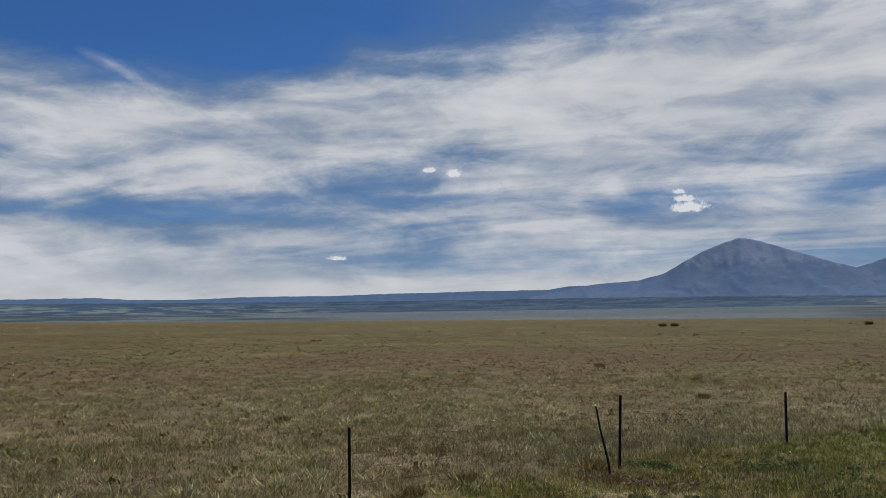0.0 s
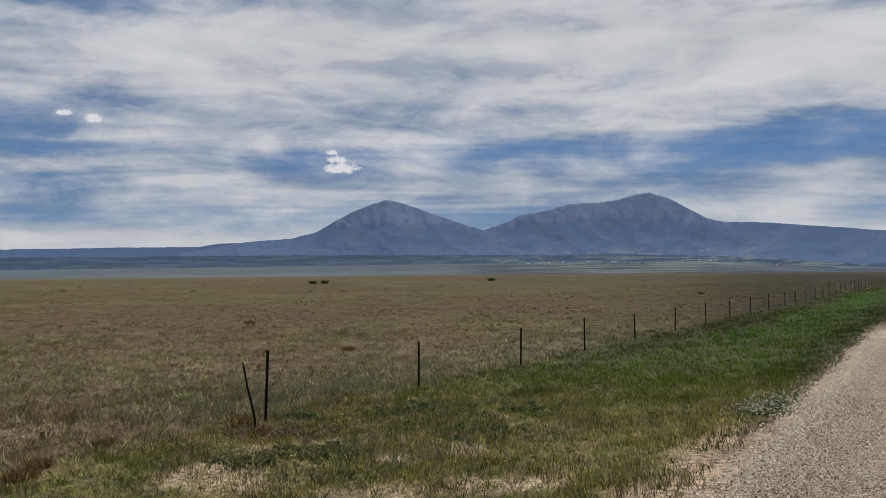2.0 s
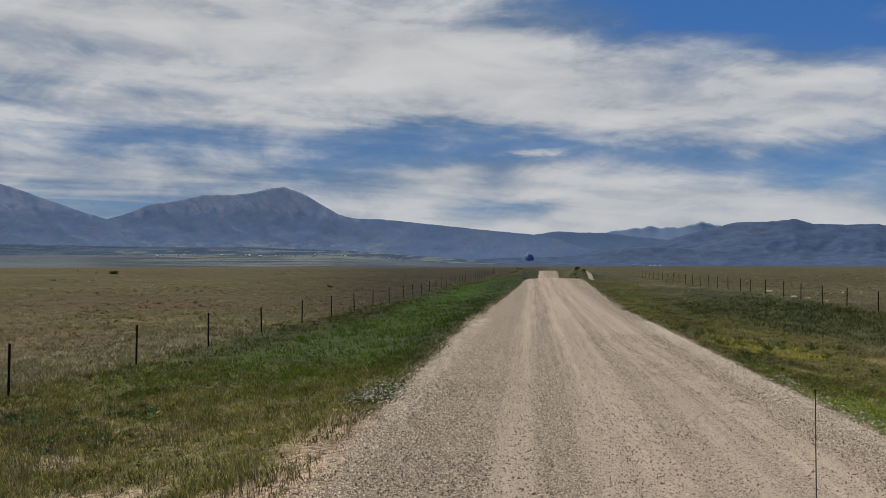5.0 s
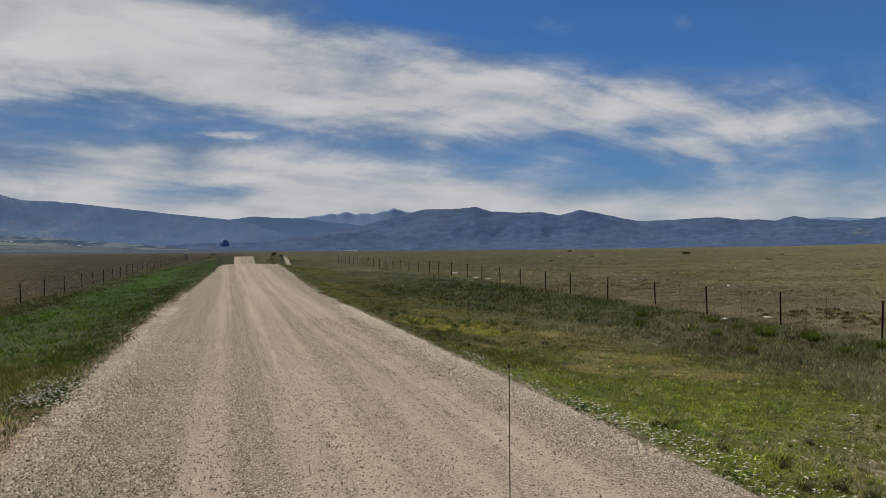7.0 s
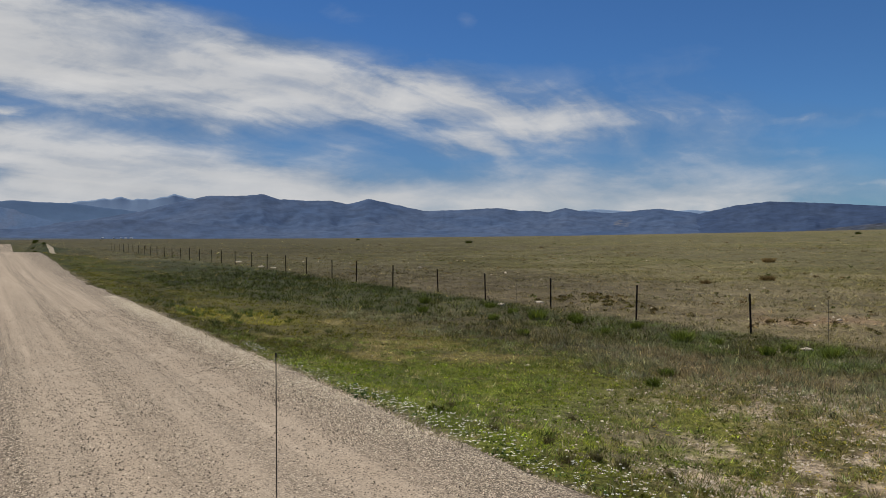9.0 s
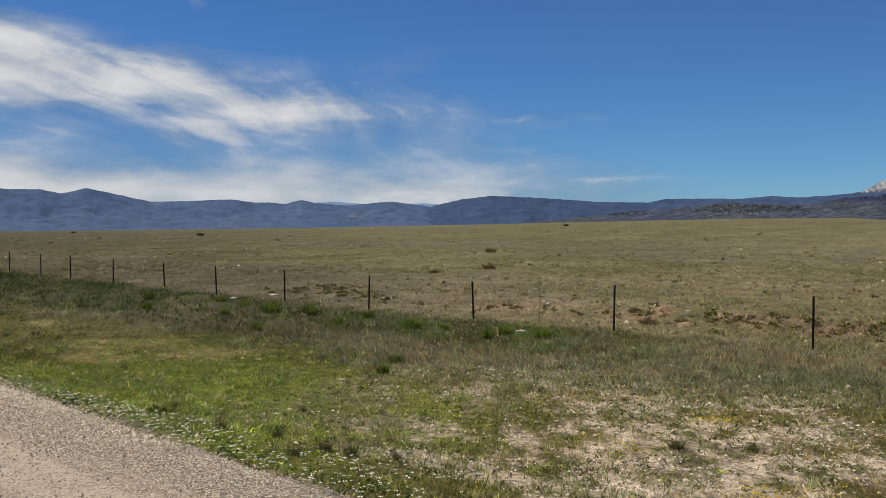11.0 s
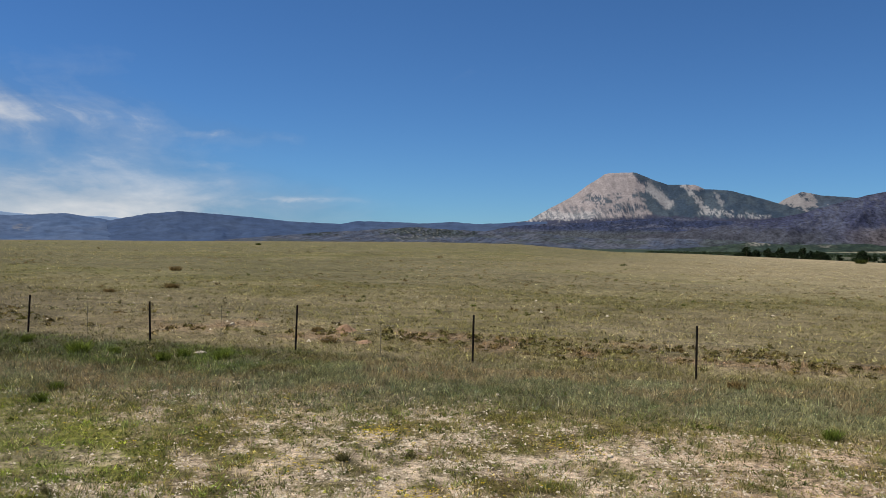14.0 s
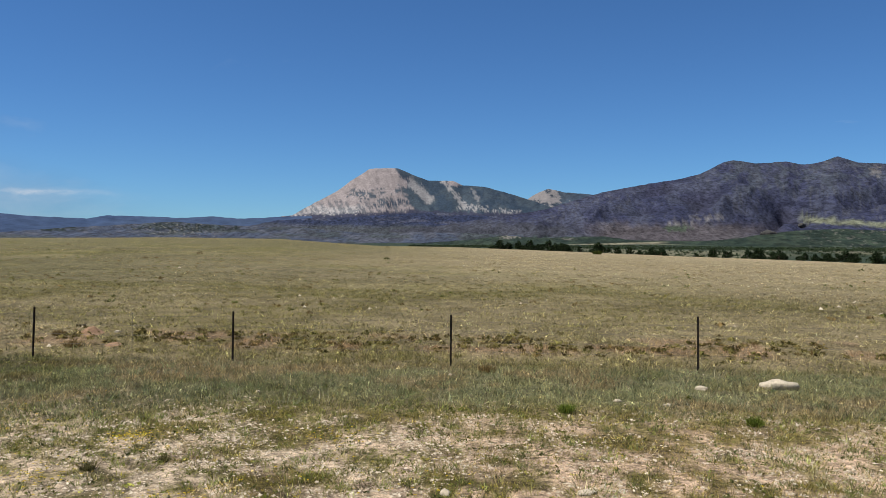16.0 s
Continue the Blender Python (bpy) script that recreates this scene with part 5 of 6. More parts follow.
_, _, _, _, bare = zones(x, y)
k = (x > ROAD_R + 0.4) & (x < 13.5) & (bare < 0.3) & (rng.random(len(x)) < 0.2 + 0.9 * step(0.44, 0.58, fbm(x / 1.2, y / 1.2, 167, 3)))
bunches("verge_tufts", "bright and dark green grass tufts on the verge", (x[k], y[k]), [(0.26, 0.335, 0.050), (0.165, 0.225, 0.040), (0.33, 0.33, 0.10), (0.105, 0.145, 0.034), (0.37, 0.30, 0.155)], 0.062, 0.11, 18, 0.013)
x, y = rng.normal(8.4, 1.3, 46), rng.normal(29.5, 2.4, 46)
k = x > ROAD_R + 0.6
bunches("dark_tufts", "small dark green tufts in yellowed grass", (x[k], y[k]), [(0.075, 0.105, 0.030), (0.100, 0.125, 0.035)], 0.20, 0.10, 40, 0.020)
x, y = scatter(9000, 5.5, 26, -85, -5, 1.0)
k = (x < ROAD_L - 0.5) & (x > -12.4) & (rng.random(len(x)) < 0.2 + 0.9 * step(0.44, 0.58, fbm(x / 1.1, y / 1.1, 169, 3)))
bunches("verge_tufts", "dark green, brown and straw grass tufts on the verge", (x[k], y[k]), [(0.120, 0.150, 0.034), (0.085, 0.112, 0.028), (0.34, 0.275, 0.135), (0.185, 0.150, 0.066), (0.165, 0.190, 0.042)], 0.10, 0.10, 16, 0.013)
x, y = scatter(16000, 5.5, 20, 15, 126, 1.0)
_, _, _, _, bare = zones(x, y)
k = (x > ROAD_R + 0.5) & (x < 16.5) & (bare > 0.15) & (rng.random(len(x)) < 0.10 + 0.8 * step(0.44, 0.58, fbm(x / 0.7, y / 0.7, 171, 3)))
x, y = x[k], y[k]
hue = np.array([(0.150, 0.170, 0.045), (0.200, 0.205, 0.060), (0.110, 0.125, 0.040), (0.235, 0.195, 0.085)])[rng.integers(0, 4, len(x))]
tussocks("stony_weeds", "small leafy olive weeds between pale stones", (x, y), hue * np.exp(rng.normal(0, 0.25, (len(x), 1))), 0.022 + 0.045 * rng.random(len(x)) ** 1.5, 12, "weed")
# dark leafy growth creeping along the gravel's edge
x = np.r_[rng.normal(-2.75, 0.33, 420), rng.normal(5.9, 0.16, 80)]
y = np.r_[rng.normal(16.2, 0.85, 420), 4.5 + 9 * rng.random(80)]
k = (x < ROAD_L - 0.15) | (x > ROAD_R + 0.2)
x, y = x[k], y[k]
tussocks("creeping_weeds", "dark green creeping weeds at the gravel's edge", (x, y), np.tile(C(0.070, 0.122, 0.040), (len(x), 1)) * np.exp(rng.normal(0, 0.25, (len(x), 1))), 0.035 + 0.05 * rng.random(len(x)), 12, "weed")
# leafy weeds round the old post and before the fence
spots = [(-9.5, 9.6, 0.35, 0.35, 0), (-9.3, 10.3, 0.35, 0.3, 0), (-9.8, 9.0, 0.4, 0.3, 0), (-8.7, 10.2, 0.3, 0.3, 0), (-10.8, 11.2, 0.45, 0.25, 2), (-11.6, 11.2, 0.3, 0.25, 2), (-10.5, 11.6, 0.3, 0.25, 2), (-11.8, 12.9, 0.4, 0.3, 1), (-10.6, 14.4, 0.5, 0.4, 1), (-10.1, 15.0, 0.5, 0.4, 1), (-8.8, 14.3, 0.5, 0.4, 1), (-8.2, 15.9, 0.6, 0.5, 1), (-7.4, 13.4, 0.5, 0.4, 1)]
hue = np.repeat(np.array([((0.165, 0.165, 0.066), (0.100, 0.140, 0.052), (0.225, 0.142, 0.092))[p[4]] for p in spots]), 44, 0)
x = np.concatenate([rng.normal(p[0], p[2], 44) for p in spots])
y = np.concatenate([rng.normal(p[1], p[3], 44) for p in spots])
tussocks("leafy_weeds", "olive and reddish leafy weeds round the fence's foot", (x, y), hue * np.exp(rng.normal(0, 0.28, (len(x), 1))), 0.05 + 0.09 * rng.random(len(x)), 22, "weed")
# darker weeds on the verges
x, y = scatter(2600, 8, 60, -80, 110)
k = off_road(x, y) & (x > -12.5) & (x < 20.5) & (fbm(x / 3, y / 3, 97) > 0.52)
x, y = x[k], y[k]
_, _, _, _, bare = zones(x, y)
tussocks("verge_weeds", "small leafy weeds among the roadside grass", (x, y), np.where(bare[:, None] > 0.4, SAGE * 0.65, GREEN * 0.62), 0.04 + 0.09 * rng.random(len(x)), 22, "weed")


# ---- stones ----
def stone_material(name, lo, hi):
    m, nt, p = material(name, 0.9, 0.2)
    pos = position(nt)
    rnd = nt.nodes.new("ShaderNodeNewGeometry").outputs["Random Per Island"]
    n = noise_node(nt, pos, 14.0, 6, 0.65)
    col = blend(nt, 1.0, blend(nt, rnd, lo, hi), ramp(nt, n, [(0.3, 0.56), (0.5, 0.83), (0.75, 1.0)]), "MULTIPLY")
    nt.links.new(col, p.inputs["Base Color"])
    bump(nt, p, n, 0.5, 0.02)
    return m


PEBBLE_MAT = stone_material("gravel_pebbles", (0.056, 0.042, 0.030), (0.76, 0.615, 0.46))
DARK_PEBBLE = stone_material("dark_pebbles", (0.07, 0.055, 0.04), (0.20, 0.16, 0.12))
CHIP_MAT = stone_material("pale_stone_chips", (0.40, 0.325, 0.225), (0.80, 0.69, 0.53))
ROCK_MAT = stone_material("pale_sandstone", (0.54, 0.455, 0.34), (0.62, 0.53, 0.40))
EARTH_MAT = mottled("dug_earth", [(0.3, (0.20, 0.120, 0.070)), (0.7, (0.33, 0.205, 0.125))], 5.0, 0.95, 0.03, second=4.0)


def pebbles(name, label, x, y, z, size, mat, flat=0.8):
    """Little flattened many-sided stones, sunk in the ground, in one mesh."""
    n = len(x)
    if z is None:
        z = road_top(x, y)
    base = np.array([(1, 0, -0.25), (0.1, 1, -0.25), (-1, 0.1, -0.25), (0, -1, -0.25), (0.25, 0.1, 0.75)], float)
    tri = np.array([(0, 1, 4), (1, 2, 4), (2, 3, 4), (3, 0, 4)])
    sc = size[:, None, None] * (0.65 + 0.7 * rng.random((n, 5, 1))) * np.array([1, 1, flat])
    v = base[None] * sc
    a = rng.random(n) * 2 * np.pi
    ca, sa = np.cos(a)[:, None], np.sin(a)[:, None]
    v = np.stack([v[..., 0] * ca - v[..., 1] * sa * 0.75, v[..., 0] * sa + v[..., 1] * ca * 0.75, v[..., 2]], -1)
    v = v + np.stack([x, y, z], -1)[:, None]
    f = (tri[None] + 5 * np.arange(n)[:, None, None]).reshape(-1, 3)
    tagged(new(name, fast_mesh(name, v.reshape(-1, 3), f, mat)), label, "stones", kind="stuff")


def loose_gravel(x, y):
    """How thick the loose gravel lies: thrown aside in bands between the packed wheel tracks."""
    xx = x + 0.5 * (fbm(x / 6, y / 9, 113) - 0.5)
    band = np.interp((xx + 2.6) / 8.6, [p for p, _ in ROAD_BANDS], [k for _, k in ROAD_BANDS])
    return np.clip(band * 1.15 - 0.05 + 2.2 * (fbm(x * 1.8, y / 11, 111) - 0.5) + 1.0 * (fbm(x / 1.2, y / 1.2, 112) - 0.5), 0.03, 1)


def road_top(x, y):
    s_ = np.clip((x - ROAD_L + 0.3) / (ROAD_R - ROAD_L + 0.5), 0, 1)
    return road_z(y) - 0.02 + 0.10 * (1 - (2 * s_ - 1) ** 2)


gx = rng.uniform(ROAD_L - 0.3, ROAD_R + 0.25, 250000)
gy = -3.5 + 37.5 * rng.random(250000) ** 1.6
k = (rng.random(len(gx)) < 0.9 * loose_gravel(gx, gy) * step(34, 12, gy)) 
gx, gy = gx[k], gy[k]
half = len(gx) // 5
pebbles("road_gravel", "loose grey and tan gravel lying on the road", gx[half:], gy[half:], road_top(gx[half:], gy[half:]), (0.0075 + 0.011 * rng.random(len(gx) - half) ** 2) * (0.8 + np.maximum(gy[half:], 0) / 28), PEBBLE_MAT, 1.15)
pebbles("dark_gravel", "darker stones scattered over the road's packed dirt", rng.uniform(ROAD_L, ROAD_R, 22000), 3.5 + 26 * rng.random(22000) ** 1.4, None, 0.009 + 0.013 * rng.random(22000) ** 2, DARK_PEBBLE, 1.1)
x = np.r_[ROAD_R + 0.15 - np.abs(rng.normal(0, 0.42, 19000)), rng.normal(ROAD_L + 0.10, 0.28, 9000)]
y = np.r_[0.5 + 36 * rng.random(19000) ** 1.4, 2 + 36 * rng.random(9000) ** 1.4]
pebbles("edge_gravel", "coarse pale gravel thrown up along the road's edges", x, y, np.maximum(road_top(x, y), land(x, y) + 0.004), (0.008 + 0.014 * rng.random(len(x)) ** 2) * (0.85 + y / 40), CHIP_MAT, 1.0)
x, y = scatter(190000, 5, 24, 20, 126, 1.15)
_, _, _, _, bare = zones(x, y)
k = rng.random(len(x)) < bare * (0.15 + 0.85 * step(0.42, 0.58, fbm(x / 0.5, y / 0.5, 119, 3))) * 1.1 + 0.006 * (x > 8)
x, y = x[k & (x > ROAD_R + 0.4)], y[k & (x > ROAD_R + 0.4)]
pebbles("stone_chips", "pale flat stone chips on bare soil", x, y, land(x, y) + 0.006, 0.009 + 0.030 * rng.random(len(x)) ** 3.5, CHIP_MAT, 0.55)
x, y = scatter(1300, 20, 110, 10, 126)
k = (x > 21) & (fbm(x / 14, y / 14, 117) > 0.52)
x, y = x[k], y[k]
pebbles("field_stones", "scattered pale stones in the dry field", x, y, land(x, y) + 0.03, 0.03 + 0.10 * rng.random(len(x)) ** 3, CHIP_MAT)


def rock(px, py, size, flat, seed, label, mat=ROCK_MAT, name="rock", category="rock"):
    """A weathered boulder or slab half sunk in the ground."""
    bm = bmesh.new()
    bmesh.ops.create_icosphere(bm, subdivisions=3, radius=1.0)
    off = Vector((seed * 3.7, seed * 1.3, seed * 2.1))
    for v in bm.verts:
        n = noise.fractal(v.co * 1.1 + off, 1.0, 2.0, 4)
        c = Vector((round(v.co.x * 2.2) / 2.2, round(v.co.y * 2.2) / 2.2, round(v.co.z * 1.6) / 1.6))
        v.co = (v.co.lerp(c, 0.35)) * (1 + 0.28 * n)
        v.co = Vector((v.co.x * size, v.co.y * size * 0.62, v.co.z * size * flat))
    me = bpy.data.meshes.new(name)
    bm.to_mesh(me)
    bm.free()
    me.materials.append(mat)
    me.polygons.foreach_set("use_smooth", [True] * len(me.polygons))
    ob = new(name, me)
    ob.matrix_basis = pose(px, py, height_at(px, py) + size * flat * 0.15, 0, 0, seed * 47 % 180)
    return tagged(ob, label, category, "pale rocks along the fence")


for i, (px, py, size, flat) in enumerate([(19.95, 29.0, 0.30, 0.4), (21.9, 28.9, 0.30, 0.35), (18.95, 13.55, 0.22, 0.5), (24.5, 16.4, 0.16, 0.5), (18.1, -4.7, 0.17, 0.7), (16.5, -2.7, 0.12, 0.5), (19.1, 0.7, 0.15, 0.5), (16.6, 4.5, 0.10, 0.5), (10.1, 0.3, 0.10, 0.9), (10.3, -1.4, 0.16, 0.4), (14.4, 2.3, 0.09, 0.5), (12.5, 1.6, 0.09, 0.5), (16.2, -3.6, 0.10, 0.6), (11.0, 12.0, 0.08, 0.5), (11.4, 15.2, 0.09, 0.5), (22.8, 79.8, 0.5, 0.35), (21.5, 68.1, 0.45, 0.3), (21.7, 65.3, 0.35, 0.35), (31.3, 57.6, 0.25, 0.4), (13.3, 8.9, 0.10, 0.4), (12.2, 6.4, 0.12, 0.35), (24.9, 11.4, 0.14, 0.5)]):
    rock(px, py, size * 0.8, flat * 0.8, i + 1, "pale weathered stone half sunk in the grass")
slab = rock(18.4, -6.45, 0.42, 0.40, 41, "long flat whitish slab lying near the fence")
slab.rotation_euler = (0.05, 0.06, radians(80))


def earth_mound(px, py, r, h):
    xs = np.linspace(-1.5, 1.5, 25)
    gx, gy = np.meshgrid(xs * r, xs * r * 0.8, indexing="ij")
    d = np.hypot(gx / r, gy / (0.8 * r))
    z = h * np.exp(-(d * 1.15) ** 2 * 1.3) * (0.8 + 0.5 * fbm(gx * 6, gy * 6, 5)) - 0.06
    v = np.stack([gx + px, gy + py, z + land(gx + px, gy + py)], -1).reshape(-1, 3)
    tagged(new("earth_mound", fast_mesh("earth_mound", v, grid_faces(25, 25), EARTH_MAT, None, True)), "orange-brown heap of dug earth in the grass", "mound")


earth_mound(24.6, 12.1, 0.5, 0.26)
earth_mound(23.0, 10.6, 0.5, 0.12)

# ---- flowers ----
def flowers(name, label, spots, per, colour, size, lift):
    x = np.concatenate([rng.normal(a, sa, per) for a, b, sa, sb in spots])
    y = np.concatenate([rng.normal(b, sb, per) for a, b, sa, sb in spots])
    k = (x < ROAD_L - 0.1) | (x > ROAD_R + 0.15)
    x, y = x[k], y[k]
    n = len(x)
    # each bloom: a nearly level tuft of three petals on a short stalk
    a = rng.random((n, 1)) * 6.28 + np.array([[0, 2.1, 4.2]]) + rng.normal(0, 0.2, (n, 3))
    z = land(x, y) + lift * (0.6 + 0.8 * rng.random(n))
    mid = np.stack([x, y, z], -1)[:, None]
    s = size * (0.6 + 0.7 * rng.random((n, 1)))
    p1 = mid + np.stack([np.cos(a - 0.6) * s, np.sin(a - 0.6) * s, s * 0.25 * np.ones(a.shape)], -1)
    p2 = mid + np.stack([np.cos(a + 0.6) * s, np.sin(a + 0.6) * s, s * 0.25 * np.ones(a.shape)], -1)
    v = np.stack([np.repeat(mid, 3, 1), p1, p2], 2).reshape(-1, 3)
    c = np.tile(colour, (len(v), 1))
    tagged(new(name, fast_mesh(name, v, np.arange(len(v)).reshape(-1, 3), LEAF_MAT, c)), label, "flowers", kind="stuff")


flowers("yellow_flowers", "small yellow wildflowers in sparse patches", [(12.0, 5.0, 0.45, 0.35), (10.1, 5.5, 0.35, 0.3), (12.6, 2.1, 0.35, 0.35), (9.0, 3.0, 0.4, 0.5), (13.5, 7.5, 0.9, 1.2), (11.0, 7.0, 1.2, 1.5), (10.0, 1.0, 1.0, 1.4), (12.3, 5.2, 0.2, 0.15), (9.4, 3.4, 0.15, 0.2), (7.6, 114.0, 0.5, 1.5), (8.2, 116.0, 0.5, 1.5)], 80, np.array([0.55, 0.40, 0.02]), 0.022, 0.07)
flowers("white_flowers", "tiny white flowers along the gravel's edge", [(-2.7, 15.9, 0.30, 0.7), (-2.8, 16.6, 0.30, 0.6), (-3.0, 16.2, 0.35, 0.6), (-2.7, 15.6, 0.35, 0.6), (-2.9, 17.5, 0.4, 1.0), (-2.6, 24.0, 0.3, 2.5), (5.85, 7.5, 0.16, 0.9), (5.85, 9.8, 0.15, 1.2), (5.9, 13.0, 0.16, 1.4), (6.3, 6.6, 0.5, 0.5), (5.9, 5.2, 0.2, 0.9), (5.85, 16.0, 0.15, 2.0), (-2.75, 16.3, 0.3, 0.7), (6.05, 11.6, 0.22, 0.8), (6.15, 10.2, 0.25, 0.7), (6.3, 9.2, 0.3, 0.6), (6.0, 18.2, 0.12, 0.5)], 95, np.array([0.84, 0.81, 0.70]), 0.019, 0.055)


# ---- clumps and bushes near the fences ----
def leafy_clump(name, label, px, py, size, colour, blades_n=160, tall=1.0, category="plant"):
    n = blades_n
    a, d = rng.random(n) * 2 * np.pi, size * 0.5 * np.sqrt(rng.random(n))
    x, y = d * np.cos(a), d * np.sin(a)
    v, c = blades(x, y, np.zeros(n), np.tile(colour, (n, 1)), np.full(n, size * tall), np.full(n, size * 0.18), 3, size * 0.06, 0.7)
    ob = new(name, fast_mesh(name, v, np.arange(len(v)).reshape(-1, 3), GRASS_MAT, c))
    ob.location = (px, py, height_at(px, py))
    return tagged(ob, label, category, "leafy clumps on the verge")


for px, py, s in [(17.7, 16.6, 0.55), (18.0, 15.6, 0.45), (17.5, 13.6, 0.42), (18.3, 13.6, 0.42), (18.3, 12.4, 0.5), (13.2, 12.7, 0.28), (12.1, 12.0, 0.30), (14.7, 20.0, 0.4), (17.8, 23.5, 0.6), (18.3, 21.9, 0.45), (15.3, -1.6, 0.4), (14.5, -4.7, 0.36), (18.9, 19.7, 0.5), (18.6, 22.4, 0.5), (18.2, 25.6, 0.5), (17.2, 19.2, 0.4), (16.4, 24.2, 0.45), (18.9, 28.3, 0.5), (15.6, 28.0, 0.45), (17.6, 31.5, 0.5)]:
    leafy_clump("green_clump", "dark green leafy clump in the roadside grass", px, py, s * (0.50 + 0.03 * (int(px * 10) % 9)), GREEN * C(0.92, 1.1, 1.0) * (0.66 + 0.05 * (int(py * 10) % 7)), 190, 0.85)
for px, py, s in [(6.9, 8.5, 0.17), (6.6, 9.3, 0.15), (8.8, 10.4, 0.14), (7.4, 6.9, 0.15), (6.4, 7.5, 0.17), (6.9, 7.6, 0.2), (7.0, 7.25, 0.2), (7.0, 11.1, 0.16), (10.7, 5.0, 0.22), (11.2, 4.2, 0.18)]:
    leafy_clump("grass_tussock", "small dark tussock of dry grass", px, py, s * 0.62, C(0.14, 0.125, 0.05), 90, 1.1)
for px, py, s in [(19.8, -0.1, 0.42), (24.2, 12.9, 0.35), (22.6, 11.6, 0.4), (41.0, 32.2, 0.8), (35.7, 32.1, 0.5), (62.3, 48.9, 1.0), (-32.7, 18.0, 0.45), (-24.3, 9.6, 0.45), (-16.2, 10.2, 0.35), (-39.3, 38.4, 0.6), (-13.1, 8.9, 0.4), (-12.4, 11.6, 0.55), (-11.2, 10.9, 0.4), (-12.0, 6.6, 0.5), (-12.6, 7.3, 0.4), (-11.6, 5.9, 0.35), (-21, 26, 0.5), (-27, 33, 0.5)]:
    leafy_clump("dry_bush", "low rust-brown dry bush in the grass", px, py, s * 0.8, RUST * 0.95, 170, 0.5, "bush")
for a, e, s in [(-41.1, -0.70, 1.6), (-40.3, -0.70, 1.7), (-28.5, -0.62, 1.8), (57.0, -0.45, 1.8), (31.7, -0.68, 1.5), (23.8, -0.36, 1.6), (97.2, -0.55, 2.6)]:
    rr = 300.0 / abs(e / 0.6)
    leafy_clump("dark_bush", "solitary dark bush out in the field", rr * math.sin(radians(a)), rr * math.cos(radians(a)), s, DEEP * 0.7, 200, 0.6, "bush")

# ---- fences ----
STEEL = mottled("weathered_steel", [(0.35, (0.018, 0.017, 0.016)), (0.55, (0.030, 0.024, 0.020)), (0.7, (0.075, 0.040, 0.024))], 9.0, 0.85, 0.0, second=5.0, spec=0.15)
WIRE = mottled("fence_wire", [(0.3, (0.10, 0.09, 0.08)), (0.7, (0.20, 0.18, 0.16))], 20.0, 0.5, spec=0.5)
WOOD = mottled("old_wood", [(0.3, (0.055, 0.042, 0.032)), (0.7, (0.15, 0.12, 0.095))], 7.0, 0.9, 0.004, stretch=(6, 6, 0.6), second=5.0)


def t_post(height):
    """A studded steel T-post, 0.6 m of it in the ground."""
    bm = bmesh.new()
    box(bm, -0.025, 0.025, -0.005, 0.005, -0.6, height)
    box(bm, -0.005, 0.005, 0.0045, 0.047, -0.6, height - 0.004)
    z = 0.12
    while z < height - 0.03:
        box(bm, -0.010, 0.010, -0.015, -0.0045, z, z + 0.022)
        z += 0.055
    return bm


def wire_strand(points, radius=0.0022):
    """One strand through the posts, sagging a little between them."""
    pts = []
    for a, b in zip(points, points[1:]):
        for k in range(4):
            s = k / 4
            pts.append(Vector(a).lerp(Vector(b), s) - Vector((0, 0, 0.10 * s * (1 - s))))
    pts.append(Vector(points[-1]))
    return tube(bmesh.new(), pts, radius, 3)


def fence(name, label, fx, ys, strands, leans, lifts):
    root = tagged(new(name), label, "fence", "wire fences")
    ys = list(ys)
    root.location = (fx, ys[0], height_at(fx, ys[0]))
    base = root.location.copy()
    mesh = None
    tops = []
    for i, py in enumerate(ys):
        r = random.Random(i * 7 + int(fx))
        lx = fx + r.uniform(-0.05, 0.05)
        g = height_at(lx, py)
        if mesh is None:
            ob = part("post", t_post(1.26), STEEL, root)
            mesh = ob.data
        else:
            ob = new("post", mesh)
            ob.parent = root
        lean_x, lean_y = leans.get(i, (r.uniform(-1.5, 1.5), r.uniform(-1.5, 1.5)))
        # a post at full scale, some driven a little deeper
        ob.matrix_basis = Matrix.Translation(Vector((lx, py, g + lifts.get(i, r.uniform(-0.06, 0.03)))) - base) @ pose(0, 0, 0, lean_y, lean_x, 90 if fx > 0 else -90)
        tops.append((lx, py, g))
    for h in strands:
        pts = [Vector((a, b, c + h)) - base for a, b, c in tops]
        part("wire_strand", wire_strand(pts), WIRE, root, "thin barbed wire")
    return root


LEFT_X, RIGHT_X = -12.2, 20.7
left_ys = [5.8, 12.15, 18.0, 24.4, 30.2, 36.3, 43.0, 49.5, 56.1, 62.9, 70.0, 78.1] + [84.5 + 6.6 * i for i in range(26)]
right_ys = [-11.2, -5.3, 0.8, 6.37, 11.65, 16.67, 21.64, 26.53, 31.36, 35.8, 40.9, 45.9, 50.1, 54.9, 59.3, 64.0, 68.1, 73.1, 78.0, 82.0] + [86.8 + 4.8 * i for i in range(15)]
fence("wire_fence", "barbed wire fence on dark steel posts beside green verge", LEFT_X, left_ys, (0.42, 0.68, 0.92, 1.14), {1: (-4.0, 1.0), 2: (-1.5, 0)}, {0: 0.10, 1: 0.27, 2: 0.02, 3: 0.0, 4: 0.05})
right_fence = fence("wire_fence", "barbed wire fence on steel posts along dry pasture", RIGHT_X, right_ys, (0.38, 0.62, 0.88, 1.12), {}, {1: 0.08, 2: 0.02, 3: 0.0, 4: 0.03, 5: -0.05})
